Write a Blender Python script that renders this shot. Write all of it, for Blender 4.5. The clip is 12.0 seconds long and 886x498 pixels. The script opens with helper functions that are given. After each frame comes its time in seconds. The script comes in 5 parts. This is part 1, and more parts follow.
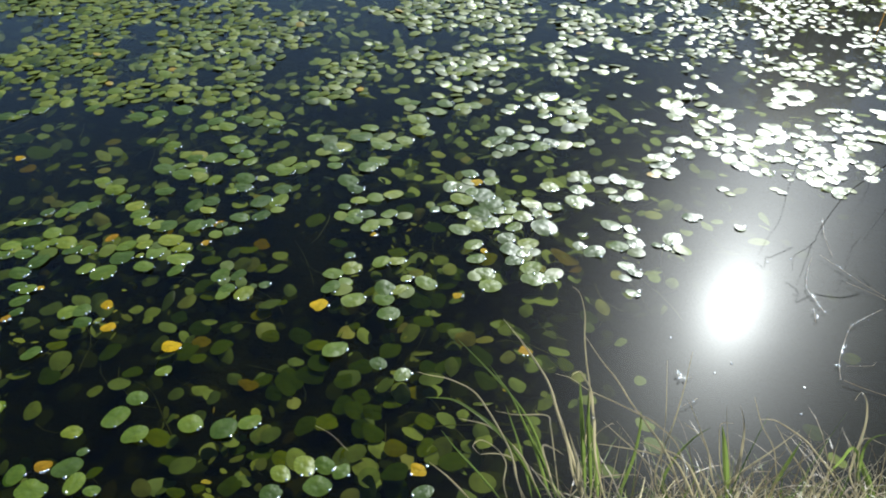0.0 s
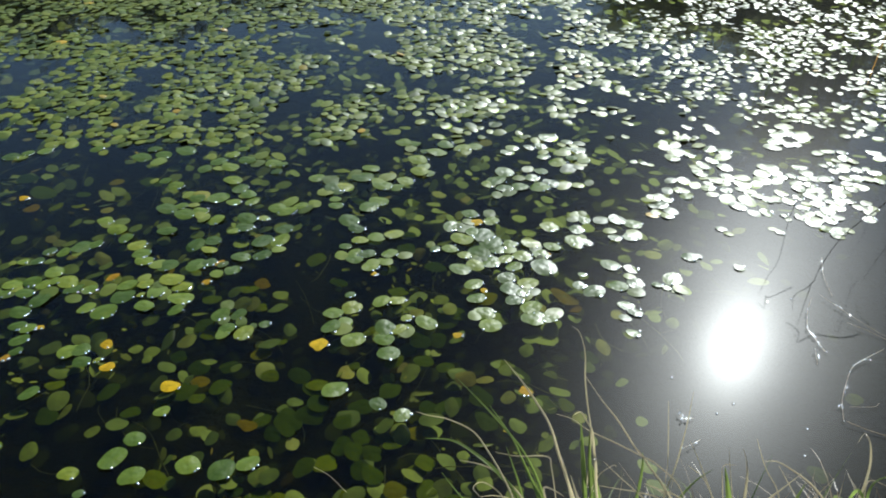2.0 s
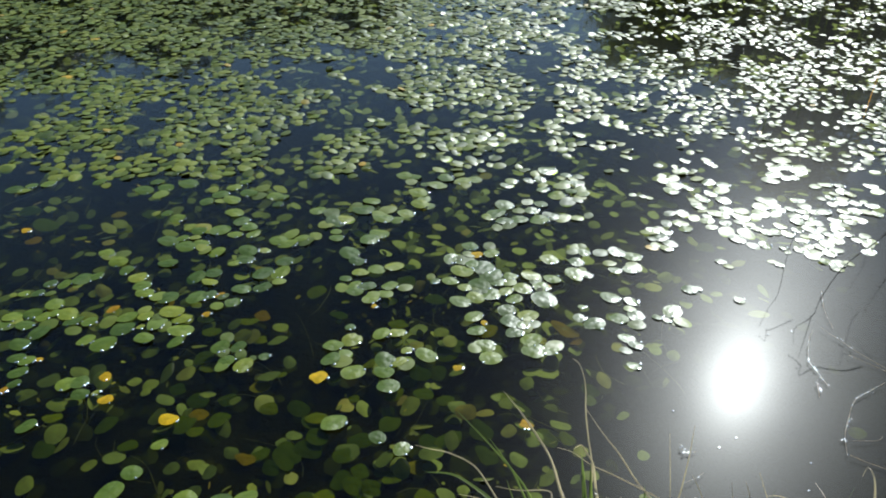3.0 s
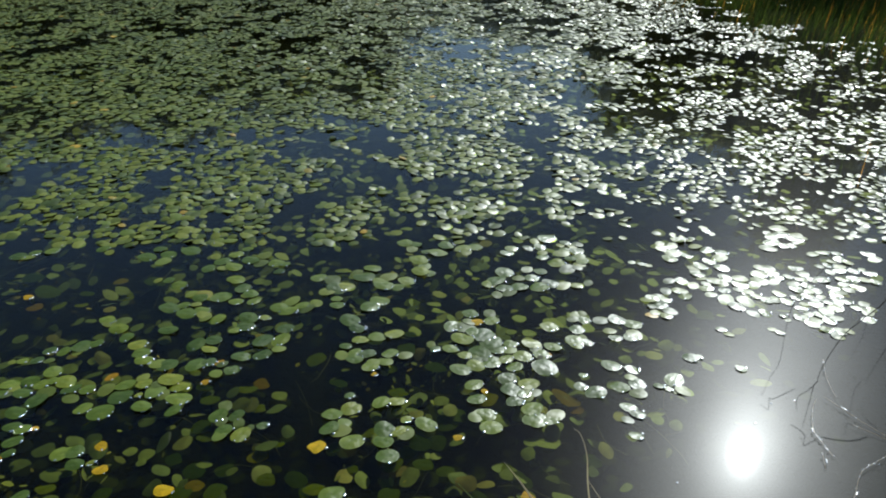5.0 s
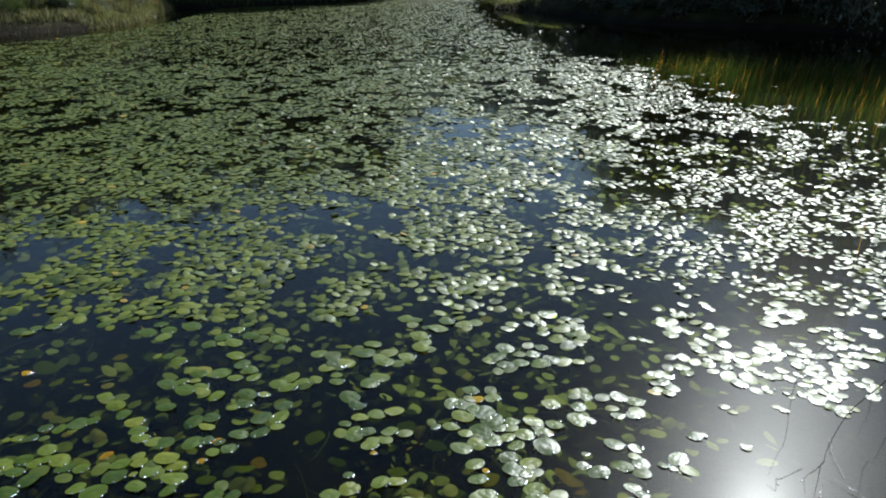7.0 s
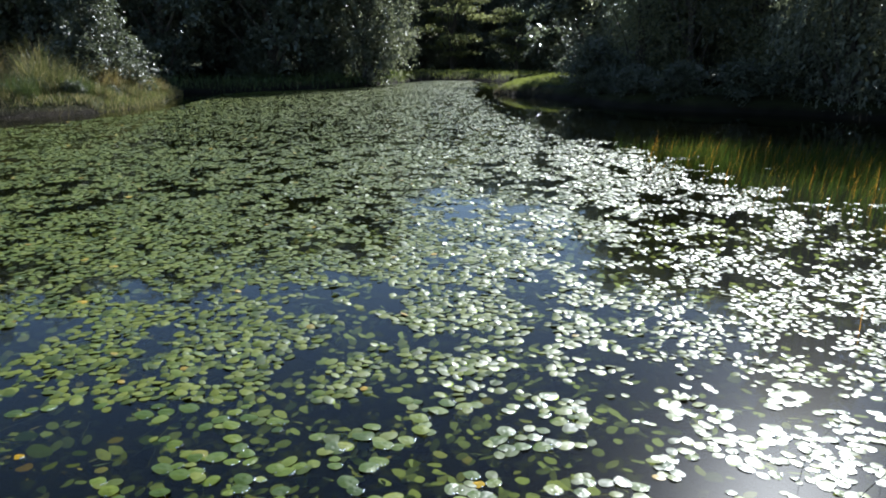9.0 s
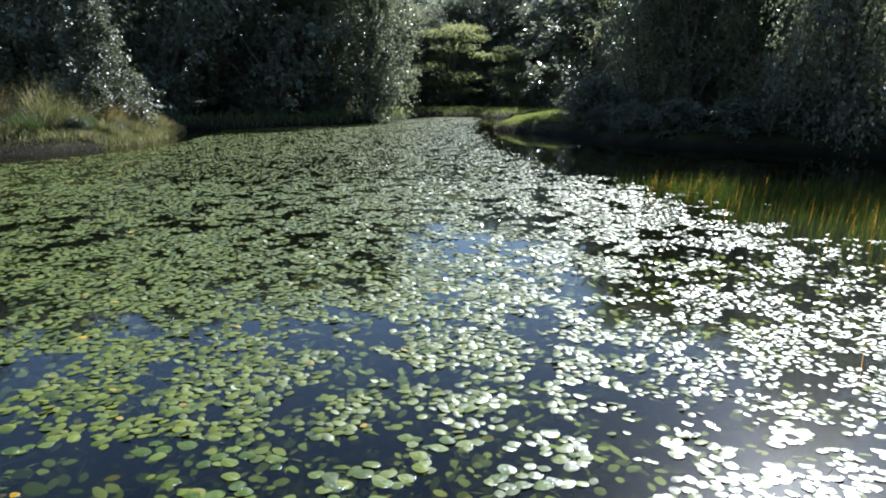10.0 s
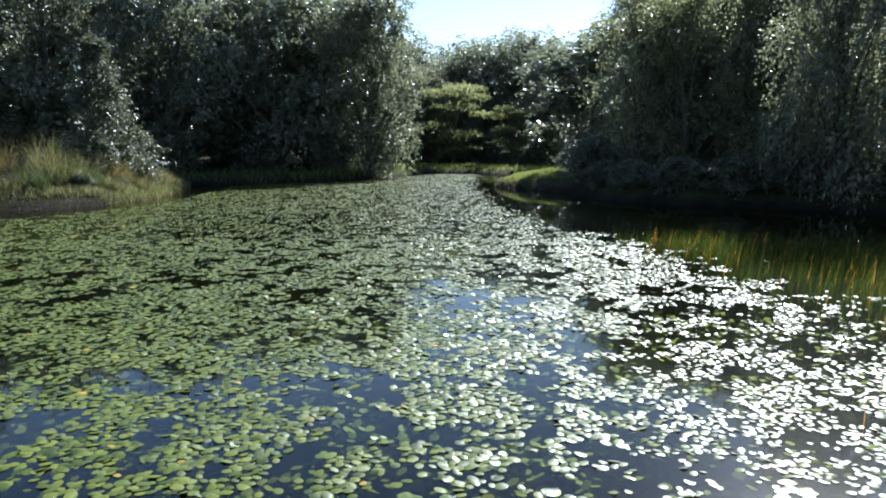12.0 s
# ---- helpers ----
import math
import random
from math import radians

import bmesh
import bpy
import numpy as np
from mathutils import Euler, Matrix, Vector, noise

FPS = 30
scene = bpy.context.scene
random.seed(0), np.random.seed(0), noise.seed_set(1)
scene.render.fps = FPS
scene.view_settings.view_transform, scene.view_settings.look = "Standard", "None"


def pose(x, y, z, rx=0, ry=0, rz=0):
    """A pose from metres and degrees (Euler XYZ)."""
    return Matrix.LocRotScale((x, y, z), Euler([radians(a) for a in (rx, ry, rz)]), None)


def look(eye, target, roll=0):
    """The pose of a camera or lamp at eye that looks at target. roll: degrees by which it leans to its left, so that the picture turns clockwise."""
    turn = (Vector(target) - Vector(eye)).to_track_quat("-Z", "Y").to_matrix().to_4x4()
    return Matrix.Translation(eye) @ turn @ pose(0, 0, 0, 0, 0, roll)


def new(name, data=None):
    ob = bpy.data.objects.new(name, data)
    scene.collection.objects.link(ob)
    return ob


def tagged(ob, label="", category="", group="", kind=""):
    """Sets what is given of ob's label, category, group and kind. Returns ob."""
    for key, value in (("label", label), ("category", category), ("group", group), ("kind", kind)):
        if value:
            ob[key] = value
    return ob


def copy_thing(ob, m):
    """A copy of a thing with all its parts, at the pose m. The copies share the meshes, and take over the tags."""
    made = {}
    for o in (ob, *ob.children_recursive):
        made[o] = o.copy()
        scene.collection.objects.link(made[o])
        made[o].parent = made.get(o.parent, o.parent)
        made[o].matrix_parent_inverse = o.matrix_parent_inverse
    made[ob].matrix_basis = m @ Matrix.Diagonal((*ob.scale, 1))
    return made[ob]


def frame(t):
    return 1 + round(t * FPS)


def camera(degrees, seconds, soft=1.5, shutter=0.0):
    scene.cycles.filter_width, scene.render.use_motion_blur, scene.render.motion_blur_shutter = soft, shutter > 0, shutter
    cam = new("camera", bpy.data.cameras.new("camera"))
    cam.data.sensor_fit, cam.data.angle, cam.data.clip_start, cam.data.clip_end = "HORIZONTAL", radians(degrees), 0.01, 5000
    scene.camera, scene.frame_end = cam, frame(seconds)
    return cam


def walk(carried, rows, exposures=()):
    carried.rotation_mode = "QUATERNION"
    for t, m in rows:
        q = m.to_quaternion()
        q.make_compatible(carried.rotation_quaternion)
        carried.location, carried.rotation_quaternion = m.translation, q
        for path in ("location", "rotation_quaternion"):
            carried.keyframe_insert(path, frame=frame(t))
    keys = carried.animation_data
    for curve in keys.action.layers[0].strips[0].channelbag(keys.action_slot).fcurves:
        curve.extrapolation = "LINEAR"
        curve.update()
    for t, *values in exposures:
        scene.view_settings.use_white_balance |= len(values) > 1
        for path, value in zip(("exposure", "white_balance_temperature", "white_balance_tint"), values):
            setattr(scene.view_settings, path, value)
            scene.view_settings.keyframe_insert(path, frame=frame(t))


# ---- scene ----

# ------------------------------------------------------------------ camera and walk
H_EYE = 1.6
cam = camera(63.0, 12.0, soft=1.9)
PATH = [
    (0.0, 0.000, 0.000, 0.000, -0.46, -38.41, 0.29), (0.5, 0.000, 0.000, 0.000, -0.46, -37.72, 0.28),
    (1.0, 0.000, -0.002, 0.000, -0.44, -37.04, 0.28), (1.5, 0.000, -0.004, 0.003, -0.43, -36.29, 0.28),
    (2.0, 0.001, -0.007, 0.005, -0.40, -35.27, 0.28), (2.5, 0.001, -0.011, 0.005, -0.38, -33.98, 0.27),
    (3.0, 0.002, -0.014, 0.007, -0.35, -32.66, 0.27), (5.0, 0.003, -0.025, 0.021, -0.28, -27.45, 0.23),
    (5.5, 0.003, -0.029, 0.025, -0.25, -26.05, 0.21), (6.0, 0.003, -0.033, 0.028, -0.24, -24.65, 0.20),
    (6.5, 0.004, -0.036, 0.031, -0.21, -23.18, 0.20), (7.0, 0.004, -0.040, 0.033, -0.20, -21.53, 0.21),
    (9.0, 0.005, -0.056, 0.049, -0.15, -15.31, 0.19), (9.5, 0.005, -0.062, 0.053, -0.12, -13.83, 0.16),
    (10.0, 0.006, -0.067, 0.057, -0.09, -12.54, 0.14), (10.5, 0.006, -0.074, 0.060, -0.06, -11.39, 0.11),
    (11.0, 0.006, -0.085, 0.064, -0.04, -10.46, 0.07), (11.5, 0.007, -0.101, 0.067, -0.01, -9.30, 0.05),
    (12.0, 0.008, -0.114, 0.070, 0.00, -8.14, 0.04)]
walk(cam, [(t, pose(x, y, H_EYE + z, 90 + pitch, roll, yaw)) for t, x, y, z, yaw, pitch, roll in PATH],
     exposures=[(0.0, 1.37, 6200, 3), (3.0, 1.28, 6200, 3), (5.5, 0.90, 6200, 3), (7.0, 1.06, 6200, 4), (9.5, 1.76, 6000, 9), (10.5, 1.98, 5950, 10), (12.0, 1.94, 5900, 8)])

# ------------------------------------------------------------------ sky and sun
SUN_EL, SUN_AZ = 39.7, 28.9          # degrees; azimuth to the right of +y
world = bpy.data.worlds.new("sky")
scene.world = world
world.use_nodes = True
wn = world.node_tree.nodes
sky = wn.new("ShaderNodeTexSky")
sky.sky_type, sky.sun_disc = "NISHITA", False
sky.sun_elevation, sky.sun_rotation = radians(SUN_EL), radians(SUN_AZ)
sky.dust_density, sky.ozone_density = 0.25, 1.5
wn["Background"].inputs["Strength"].default_value = 0.052
world.node_tree.links.new(sky.outputs[0], wn["Background"].inputs["Color"])
sun = new("sun", bpy.data.lights.new("sun", "SUN"))
sun.data.energy, sun.data.angle, sun.data.color = 4.6, radians(0.53), (1.0, 0.99, 0.975)
to_sun = Vector((math.sin(radians(SUN_AZ)) * math.cos(radians(SUN_EL)), math.cos(radians(SUN_AZ)) * math.cos(radians(SUN_EL)), math.sin(radians(SUN_EL))))
sun.matrix_world = look(to_sun * 60, (0, 0, 0))


# ------------------------------------------------------------------ materials
def material(name):
    m = bpy.data.materials.new(name)
    m.use_nodes = True
    n = m.node_tree.nodes
    return m, n, m.node_tree.links, n["Principled BSDF"]


def noise_node(n, links, scale, detail=4.0, rough=0.55, coords="Object"):
    tc = n.new("ShaderNodeTexCoord")
    tex = n.new("ShaderNodeTexNoise")
    tex.inputs["Scale"].default_value, tex.inputs["Detail"].default_value, tex.inputs["Roughness"].default_value = scale, detail, rough
    links.new(tc.outputs[coords], tex.inputs["Vector"])
    return tex


def ramp(n, links, source, stops):
    r = n.new("ShaderNodeValToRGB")
    while len(r.color_ramp.elements) < len(stops):
        r.color_ramp.elements.new(0.5)
    for e, (p, c) in zip(r.color_ramp.elements, stops):
        e.position, e.color = p, (*c, 1)
    links.new(source, r.inputs["Fac"])
    return r


def blend(n, links, kind, fac, a, b):
    mx = n.new("ShaderNodeMix")
    mx.data_type, mx.blend_type = "RGBA", kind
    if isinstance(fac, float):
        mx.inputs["Factor"].default_value = fac
    else:
        links.new(fac, mx.inputs["Factor"])
    for sock, v in ((6, a), (7, b)):
        if isinstance(v, tuple):
            mx.inputs[sock].default_value = (*v, 1)
        else:
            links.new(v, mx.inputs[sock])
    return mx.outputs[2]


def leaf_material(name, stops, rough=0.35, coat=0.0, trans=0.0, island=True, spot=0.35, spot_scale=60.0, bump=0.0, spec=0.5, coat_rough=0.12):
    """A waxy leaf: colour varies from leaf to leaf and in blotches over each."""
    m, n, links, bsdf = material(name)
    if island:
        src = n.new("ShaderNodeNewGeometry").outputs["Random Per Island"]
    else:
        src = n.new("ShaderNodeObjectInfo").outputs["Random"]
    r = ramp(n, links, src, stops)
    tex = noise_node(n, links, spot_scale)
    spots = ramp(n, links, tex.outputs["Fac"], [(0.3, (0.55, 0.5, 0.4)), (0.6, (1, 1, 1))])
    col = blend(n, links, "MULTIPLY", spot, r.outputs["Color"], spots.outputs["Color"])
    links.new(col, bsdf.inputs["Base Color"])
    bsdf.inputs["Roughness"].default_value = rough
    bsdf.inputs["Specular IOR Level"].default_value = spec
    bsdf.inputs["Coat Weight"].default_value = coat
    bsdf.inputs["Coat Roughness"].default_value = coat_rough
    if bump:
        b = n.new("ShaderNodeBump")
        b.inputs["Strength"].default_value, b.inputs["Distance"].default_value = bump, 0.004
        links.new(noise_node(n, links, spot_scale * 0.6, 2.0).outputs["Fac"], b.inputs["Height"])
        links.new(b.outputs[0], bsdf.inputs["Normal"])
    if trans:
        t = n.new("ShaderNodeBsdfTranslucent")
        links.new(blend(n, links, "MULTIPLY", 1.0, col, (1.15, 1.2, 0.95)), t.inputs["Color"])
        mix = n.new("ShaderNodeMixShader")
        mix.inputs["Fac"].default_value = trans
        links.new(bsdf.outputs[0], mix.inputs[1])
        links.new(t.outputs[0], mix.inputs[2])
        links.new(mix.outputs[0], n["Material Output"].inputs["Surface"])
    return m


def pad_material(name, stops, rough, spec, spots, coat=0.06):
    """A floating leaf seen close: pale veins fanning from the stalk, brown specks, a waxy coat."""
    m, n, links, bsdf = material(name)
    r = ramp(n, links, n.new("ShaderNodeObjectInfo").outputs["Random"], stops)
    tc = n.new("ShaderNodeTexCoord")
    sep = n.new("ShaderNodeSeparateXYZ")
    links.new(tc.outputs["Object"], sep.inputs[0])
    ang, fan = n.new("ShaderNodeMath"), n.new("ShaderNodeMath")
    ang.operation, fan.operation = "ARCTAN2", "MULTIPLY"
    links.new(sep.outputs["Y"], ang.inputs[0])
    links.new(sep.outputs["X"], ang.inputs[1])
    links.new(ang.outputs[0], fan.inputs[0])
    fan.inputs[1].default_value = 14.0
    wave = n.new("ShaderNodeMath")
    wave.operation = "SINE"
    links.new(fan.outputs[0], wave.inputs[0])
    veins = ramp(n, links, wave.outputs[0], [(0.0, (0.88, 0.9, 0.85)), (0.85, (1, 1, 1)), (1.0, (1.25, 1.2, 1.1))])
    length = n.new("ShaderNodeVectorMath")
    length.operation = "LENGTH"
    links.new(tc.outputs["Object"], length.inputs[0])
    hub = ramp(n, links, length.outputs["Value"], [(0.02, (0.45, 0.4, 0.3)), (0.06, (1, 1, 1))])
    speck = ramp(n, links, noise_node(n, links, 9.0, 5.0, 0.7).outputs["Fac"], [(0.28, (0.35, 0.27, 0.15)), (0.36 + spots, (1, 1, 1))])
    blotch = ramp(n, links, noise_node(n, links, 2.2, 2.0).outputs["Fac"], [(0.3, (0.72, 0.8, 0.7)), (0.7, (1.15, 1.08, 1.0))])
    col = r.outputs["Color"]
    for layer in (veins, hub, speck, blotch):
        col = blend(n, links, "MULTIPLY", 0.9, col, layer.outputs["Color"])
    links.new(col, bsdf.inputs["Base Color"])
    bsdf.inputs["Roughness"].default_value, bsdf.inputs["Specular IOR Level"].default_value = rough, spec
    bsdf.inputs["Coat Weight"].default_value, bsdf.inputs["Coat Roughness"].default_value = coat, 0.16
    b = n.new("ShaderNodeBump")
    b.inputs["Strength"].default_value, b.inputs["Distance"].default_value = 0.18, 0.014
    links.new(noise_node(n, links, 3.5, 1.0).outputs["Fac"], b.inputs["Height"])
    links.new(b.outputs[0], bsdf.inputs["Normal"])
    return m


def earth_material(name, stops, scale=1.2, rough=0.9):
    m, n, links, bsdf = material(name)
    big, fine = noise_node(n, links, scale), noise_node(n, links, scale * 22)
    r = ramp(n, links, big.outputs["Fac"], stops)
    f = ramp(n, links, fine.outputs["Fac"], [(0.3, (0.5, 0.5, 0.5)), (0.7, (1, 1, 1))])
    links.new(blend(n, links, "MULTIPLY", 0.8, r.outputs["Color"], f.outputs["Color"]), bsdf.inputs["Base Color"])
    bsdf.inputs["Roughness"].default_value, bsdf.inputs["Specular IOR Level"].default_value = rough, 0.15
    b = n.new("ShaderNodeBump")
    b.inputs["Strength"].default_value, b.inputs["Distance"].default_value = 0.6, 0.03
    links.new(fine.outputs["Fac"], b.inputs["Height"])
    links.new(b.outputs[0], bsdf.inputs["Normal"])
    return m


def skin_reflectance(n, links):
    """Schlick's reflectance of still water, from how squarely the surface is met."""
    lw = n.new("ShaderNodeLayerWeight")
    lw.inputs["Blend"].default_value = 0.5
    p, mul = n.new("ShaderNodeMath"), n.new("ShaderNodeMath")
    p.operation, mul.operation = "POWER", "MULTIPLY_ADD"
    p.inputs[1].default_value = 5.0
    mul.inputs[1].default_value, mul.inputs[2].default_value = 0.98, 0.02
    links.new(lw.outputs["Facing"], p.inputs[0])
    links.new(p.outputs[0], mul.inputs[0])
    return mul.outputs[0]


def water_material():
    """Still, clear pond water: a smooth skin, with patchy gloss imitating the glint's glare."""
    m, n, links, bsdf = material("pond_water")
    n.remove(bsdf)
    clear = n.new("ShaderNodeBsdfTransparent")
    clear.inputs["Color"].default_value = (0.66, 0.73, 0.36, 1)
    # patchy weight of an added lobe that widens the glint like glare
    glare_patches = ramp(n, links, noise_node(n, links, 0.9, 5.0).outputs["Fac"], [(0.3, (0.065, 0.065, 0.065)), (0.7, (0.10, 0.10, 0.10))])
    skin = n.new("ShaderNodeBsdfGlossy")
    skin.inputs["Roughness"].default_value = 0.025
    surface = skin.outputs[0]
    for rough, share in ((0.18, 0.03), (0.27, glare_patches.outputs["Color"])):
        lobe, mix = n.new("ShaderNodeBsdfGlossy"), n.new("ShaderNodeMixShader")
        lobe.inputs["Roughness"].default_value, lobe.distribution = rough, "BECKMANN"
        if isinstance(share, float):
            mix.inputs["Fac"].default_value = share
        else:
            links.new(share, mix.inputs["Fac"])
        links.new(surface, mix.inputs[1])
        links.new(lobe.outputs[0], mix.inputs[2])
        surface = mix.outputs[0]
    mix = n.new("ShaderNodeMixShader")
    links.new(skin_reflectance(n, links), mix.inputs["Fac"])
    links.new(clear.outputs[0], mix.inputs[1])
    links.new(surface, mix.inputs[2])
    # broad faint gloss added for the veil of glare round the glint
    wide_glare, with_glare = n.new("ShaderNodeBsdfGlossy"), n.new("ShaderNodeMixShader")
    wide_glare.inputs["Roughness"].default_value, wide_glare.distribution = 0.36, "BECKMANN"
    with_glare.inputs["Fac"].default_value = 0.0021
    links.new(mix.outputs[0], with_glare.inputs[1])
    links.new(wide_glare.outputs[0], with_glare.inputs[2])
    links.new(with_glare.outputs[0], n["Material Output"].inputs["Surface"])
    return m


def silt_material():
    """Peaty water below the clear top layer: takes away light, blue most, and drifting specks scatter a little."""
    m, n, links, bsdf = material("peaty_water")
    n.remove(bsdf)
    t = n.new("ShaderNodeBsdfTransparent")
    t.inputs["Color"].default_value = (0.34, 0.34, 0.16, 1)
    specks = n.new("ShaderNodeBsdfDiffuse")
    cloud = ramp(n, links, noise_node(n, links, 2.5, 6.0).outputs["Fac"], [(0.35, (0.05, 0.048, 0.012)), (0.65, (0.15, 0.135, 0.04))])
    links.new(cloud.outputs["Color"], specks.inputs["Color"])
    mix = n.new("ShaderNodeMixShader")
    mix.inputs["Fac"].default_value = 0.018
    links.new(t.outputs[0], mix.inputs[1])
    links.new(specks.outputs[0], mix.inputs[2])
    links.new(mix.outputs[0], n["Material Output"].inputs["Surface"])
    return m


M_WATER = water_material()
M_SILT = silt_material()
def bank_material():
    """Grassy earth that gives way to dark mud at the waterline and on the pond bed."""
    m, n, links, bsdf = material("bank_earth")
    big, fine = noise_node(n, links, 1.2), noise_node(n, links, 26.0)
    soil = ramp(n, links, big.outputs["Fac"], [(0.3, (0.030, 0.028, 0.014)), (0.55, (0.045, 0.050, 0.018)), (0.75, (0.07, 0.068, 0.03))])
    mud = ramp(n, links, big.outputs["Fac"], [(0.3, (0.011, 0.009, 0.006)), (0.7, (0.030, 0.024, 0.017))])
    sep = n.new("ShaderNodeSeparateXYZ")
    links.new(n.new("ShaderNodeNewGeometry").outputs["Position"], sep.inputs[0])
    rough_edge = n.new("ShaderNodeMath")
    rough_edge.operation = "MULTIPLY_ADD"
    rough_edge.inputs[1].default_value = 0.14
    links.new(noise_node(n, links, 5.0).outputs["Fac"], rough_edge.inputs[0])
    links.new(sep.outputs["Z"], rough_edge.inputs[2])
    dry = ramp(n, links, rough_edge.outputs[0], [(0.16, (0, 0, 0)), (0.34, (1, 1, 1))])
    col = blend(n, links, "MIX", dry.outputs["Color"], mud.outputs["Color"], soil.outputs["Color"])
    grit = ramp(n, links, fine.outputs["Fac"], [(0.3, (0.5, 0.5, 0.5)), (0.7, (1, 1, 1))])
    links.new(blend(n, links, "MULTIPLY", 0.8, col, grit.outputs["Color"]), bsdf.inputs["Base Color"])
    bsdf.inputs["Roughness"].default_value, bsdf.inputs["Specular IOR Level"].default_value = 0.95, 0.08
    b = n.new("ShaderNodeBump")
    b.inputs["Strength"].default_value, b.inputs["Distance"].default_value = 0.9, 0.06
    links.new(fine.outputs["Fac"], b.inputs["Height"])
    links.new(b.outputs[0], bsdf.inputs["Normal"])
    return m


M_GROUND = bank_material()
PAD_STOPS = [(0.0, (0.020, 0.033, 0.003)), (0.3, (0.042, 0.057, 0.006)), (0.75, (0.085, 0.099, 0.011)), (0.994, (0.055, 0.080, 0.010)), (0.997, (0.20, 0.12, 0.012)), (1.0, (0.26, 0.17, 0.015))]
M_PAD = pad_material("pad_green", [(0.0, (0.0196, 0.036, 0.002)), (0.35, (0.0371, 0.06, 0.003)), (0.75, (0.0676, 0.09, 0.006)), (1.0, (0.0927, 0.104, 0.007))], 0.42, 0.33, 0.0)
M_PAD_FIELD = leaf_material("pad_field_green", PAD_STOPS, 0.45, 0.10, 0.0, True, 0.35, 30.0, 0.0, 0.23, 0.55)
M_PAD_YELLOW = pad_material("pad_yellow", [(0.0, (0.25, 0.165, 0.003)), (0.5, (0.20, 0.125, 0.003)), (1.0, (0.145, 0.078, 0.004))], 0.7, 0.10, 0.14, 0.0)
M_SUNK = leaf_material("sunken_leaf", [(0.0, (0.0148, 0.02, 0.0028)), (0.35, (0.0344, 0.04, 0.0049)), (0.75, (0.0541, 0.0539, 0.0084)), (0.9, (0.041, 0.0308, 0.0056)), (1.0, (0.082, 0.0462, 0.0056))], 0.7, 0, 0.0, True, 0.85, 55.0)
M_SUNK_ONE = pad_material("sunken_leaf_near", [(0.0, (0.0134, 0.0187, 0.0008)), (0.5, (0.0319, 0.0374, 0.0016)), (0.85, (0.0672, 0.0655, 0.0016)), (1.0, (0.084, 0.0437, 0.0016))], 0.8, 0.0, 0.06, 0.0)


def bead_material():
    """Mirror-like, part translucent bead that stands in for the sun's glint on water."""
    m, n, links, bsdf = material("mirror_glint_bead")
    bsdf.inputs["Base Color"].default_value = (0.9, 0.92, 0.92, 1)
    bsdf.inputs["Metallic"].default_value = 1.0
    bsdf.inputs["Roughness"].default_value = 0.23
    through_light, mix = n.new("ShaderNodeBsdfTranslucent"), n.new("ShaderNodeMixShader")
    through_light.inputs["Color"].default_value = (0.92, 0.94, 0.94, 1)
    mix.inputs["Fac"].default_value = 0.2
    links.new(bsdf.outputs[0], mix.inputs[1])
    links.new(through_light.outputs[0], mix.inputs[2])
    links.new(mix.outputs[0], n["Material Output"].inputs["Surface"])
    return m


M_BEAD = bead_material()
M_LEAF = leaf_material("tree_leaf", [(0.0, (0.0952, 0.112, 0.0784)), (0.5, (0.14, 0.155, 0.113)), (1.0, (0.19, 0.199, 0.147))], 0.40, 0.0, 0.42, True, 0.2, 3.0, 0.0, 1.0)
# its paleness also stands in for haze on the far trees
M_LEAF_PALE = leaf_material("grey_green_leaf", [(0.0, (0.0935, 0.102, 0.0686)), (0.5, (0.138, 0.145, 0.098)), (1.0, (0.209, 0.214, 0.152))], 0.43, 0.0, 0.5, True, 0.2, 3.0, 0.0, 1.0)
M_LEAF_GLOSSY = leaf_material("glossy_dark_leaf", [(0.0, (0.047, 0.0571, 0.0353)), (0.5, (0.0762, 0.0867, 0.0549)), (1.0, (0.123, 0.133, 0.0882))], 0.46, 0.0, 0.35, True, 0.2, 3.0, 0.0, 1.0)
M_LEAF_AIRY = leaf_material("thin_leaf", [(0.0, (0.13, 0.138, 0.0784)), (0.5, (0.194, 0.194, 0.118)), (1.0, (0.281, 0.275, 0.176))], 0.34, 0.0, 0.66, True, 0.2, 3.0, 0.0, 1.0)
M_LEAF_YELLOW = leaf_material("yellow_green_leaf", [(0.0, (0.135, 0.149, 0.0675)), (0.5, (0.196, 0.203, 0.0945)), (1.0, (0.27, 0.27, 0.135))], 0.5, 0.0, 0.6, True, 0.2, 3.0)
M_BARK = earth_material("bark", [(0.3, (0.06, 0.05, 0.04)), (0.7, (0.14, 0.12, 0.10))], 4.0)
M_GRASS = leaf_material("green_blade", [(0.0, (0.072, 0.119, 0.0216)), (0.5, (0.13, 0.175, 0.0432)), (1.0, (0.216, 0.231, 0.101))], 0.36, 0.0, 0.6, True, 0.2, 20.0)
M_STRAW = leaf_material("dry_blade", [(0.0, (0.136, 0.095, 0.054)), (0.4, (0.336, 0.266, 0.187)), (1.0, (0.544, 0.456, 0.36))], 0.34, 0.0, 0.52, True, 0.3, 20.0)
M_REED = leaf_material("reed_blade", [(0.0, (0.0234, 0.0442, 0.0078)), (0.5, (0.0416, 0.065, 0.0117)), (0.82, (0.065, 0.078, 0.0156)), (0.92, (0.111, 0.0936, 0.0182)), (0.95, (0.39, 0.195, 0.0286)), (1.0, (0.494, 0.234, 0.0325))], 0.65, 0.0, 0.6, True, 0.2, 5.0, 0.0, 0.15)
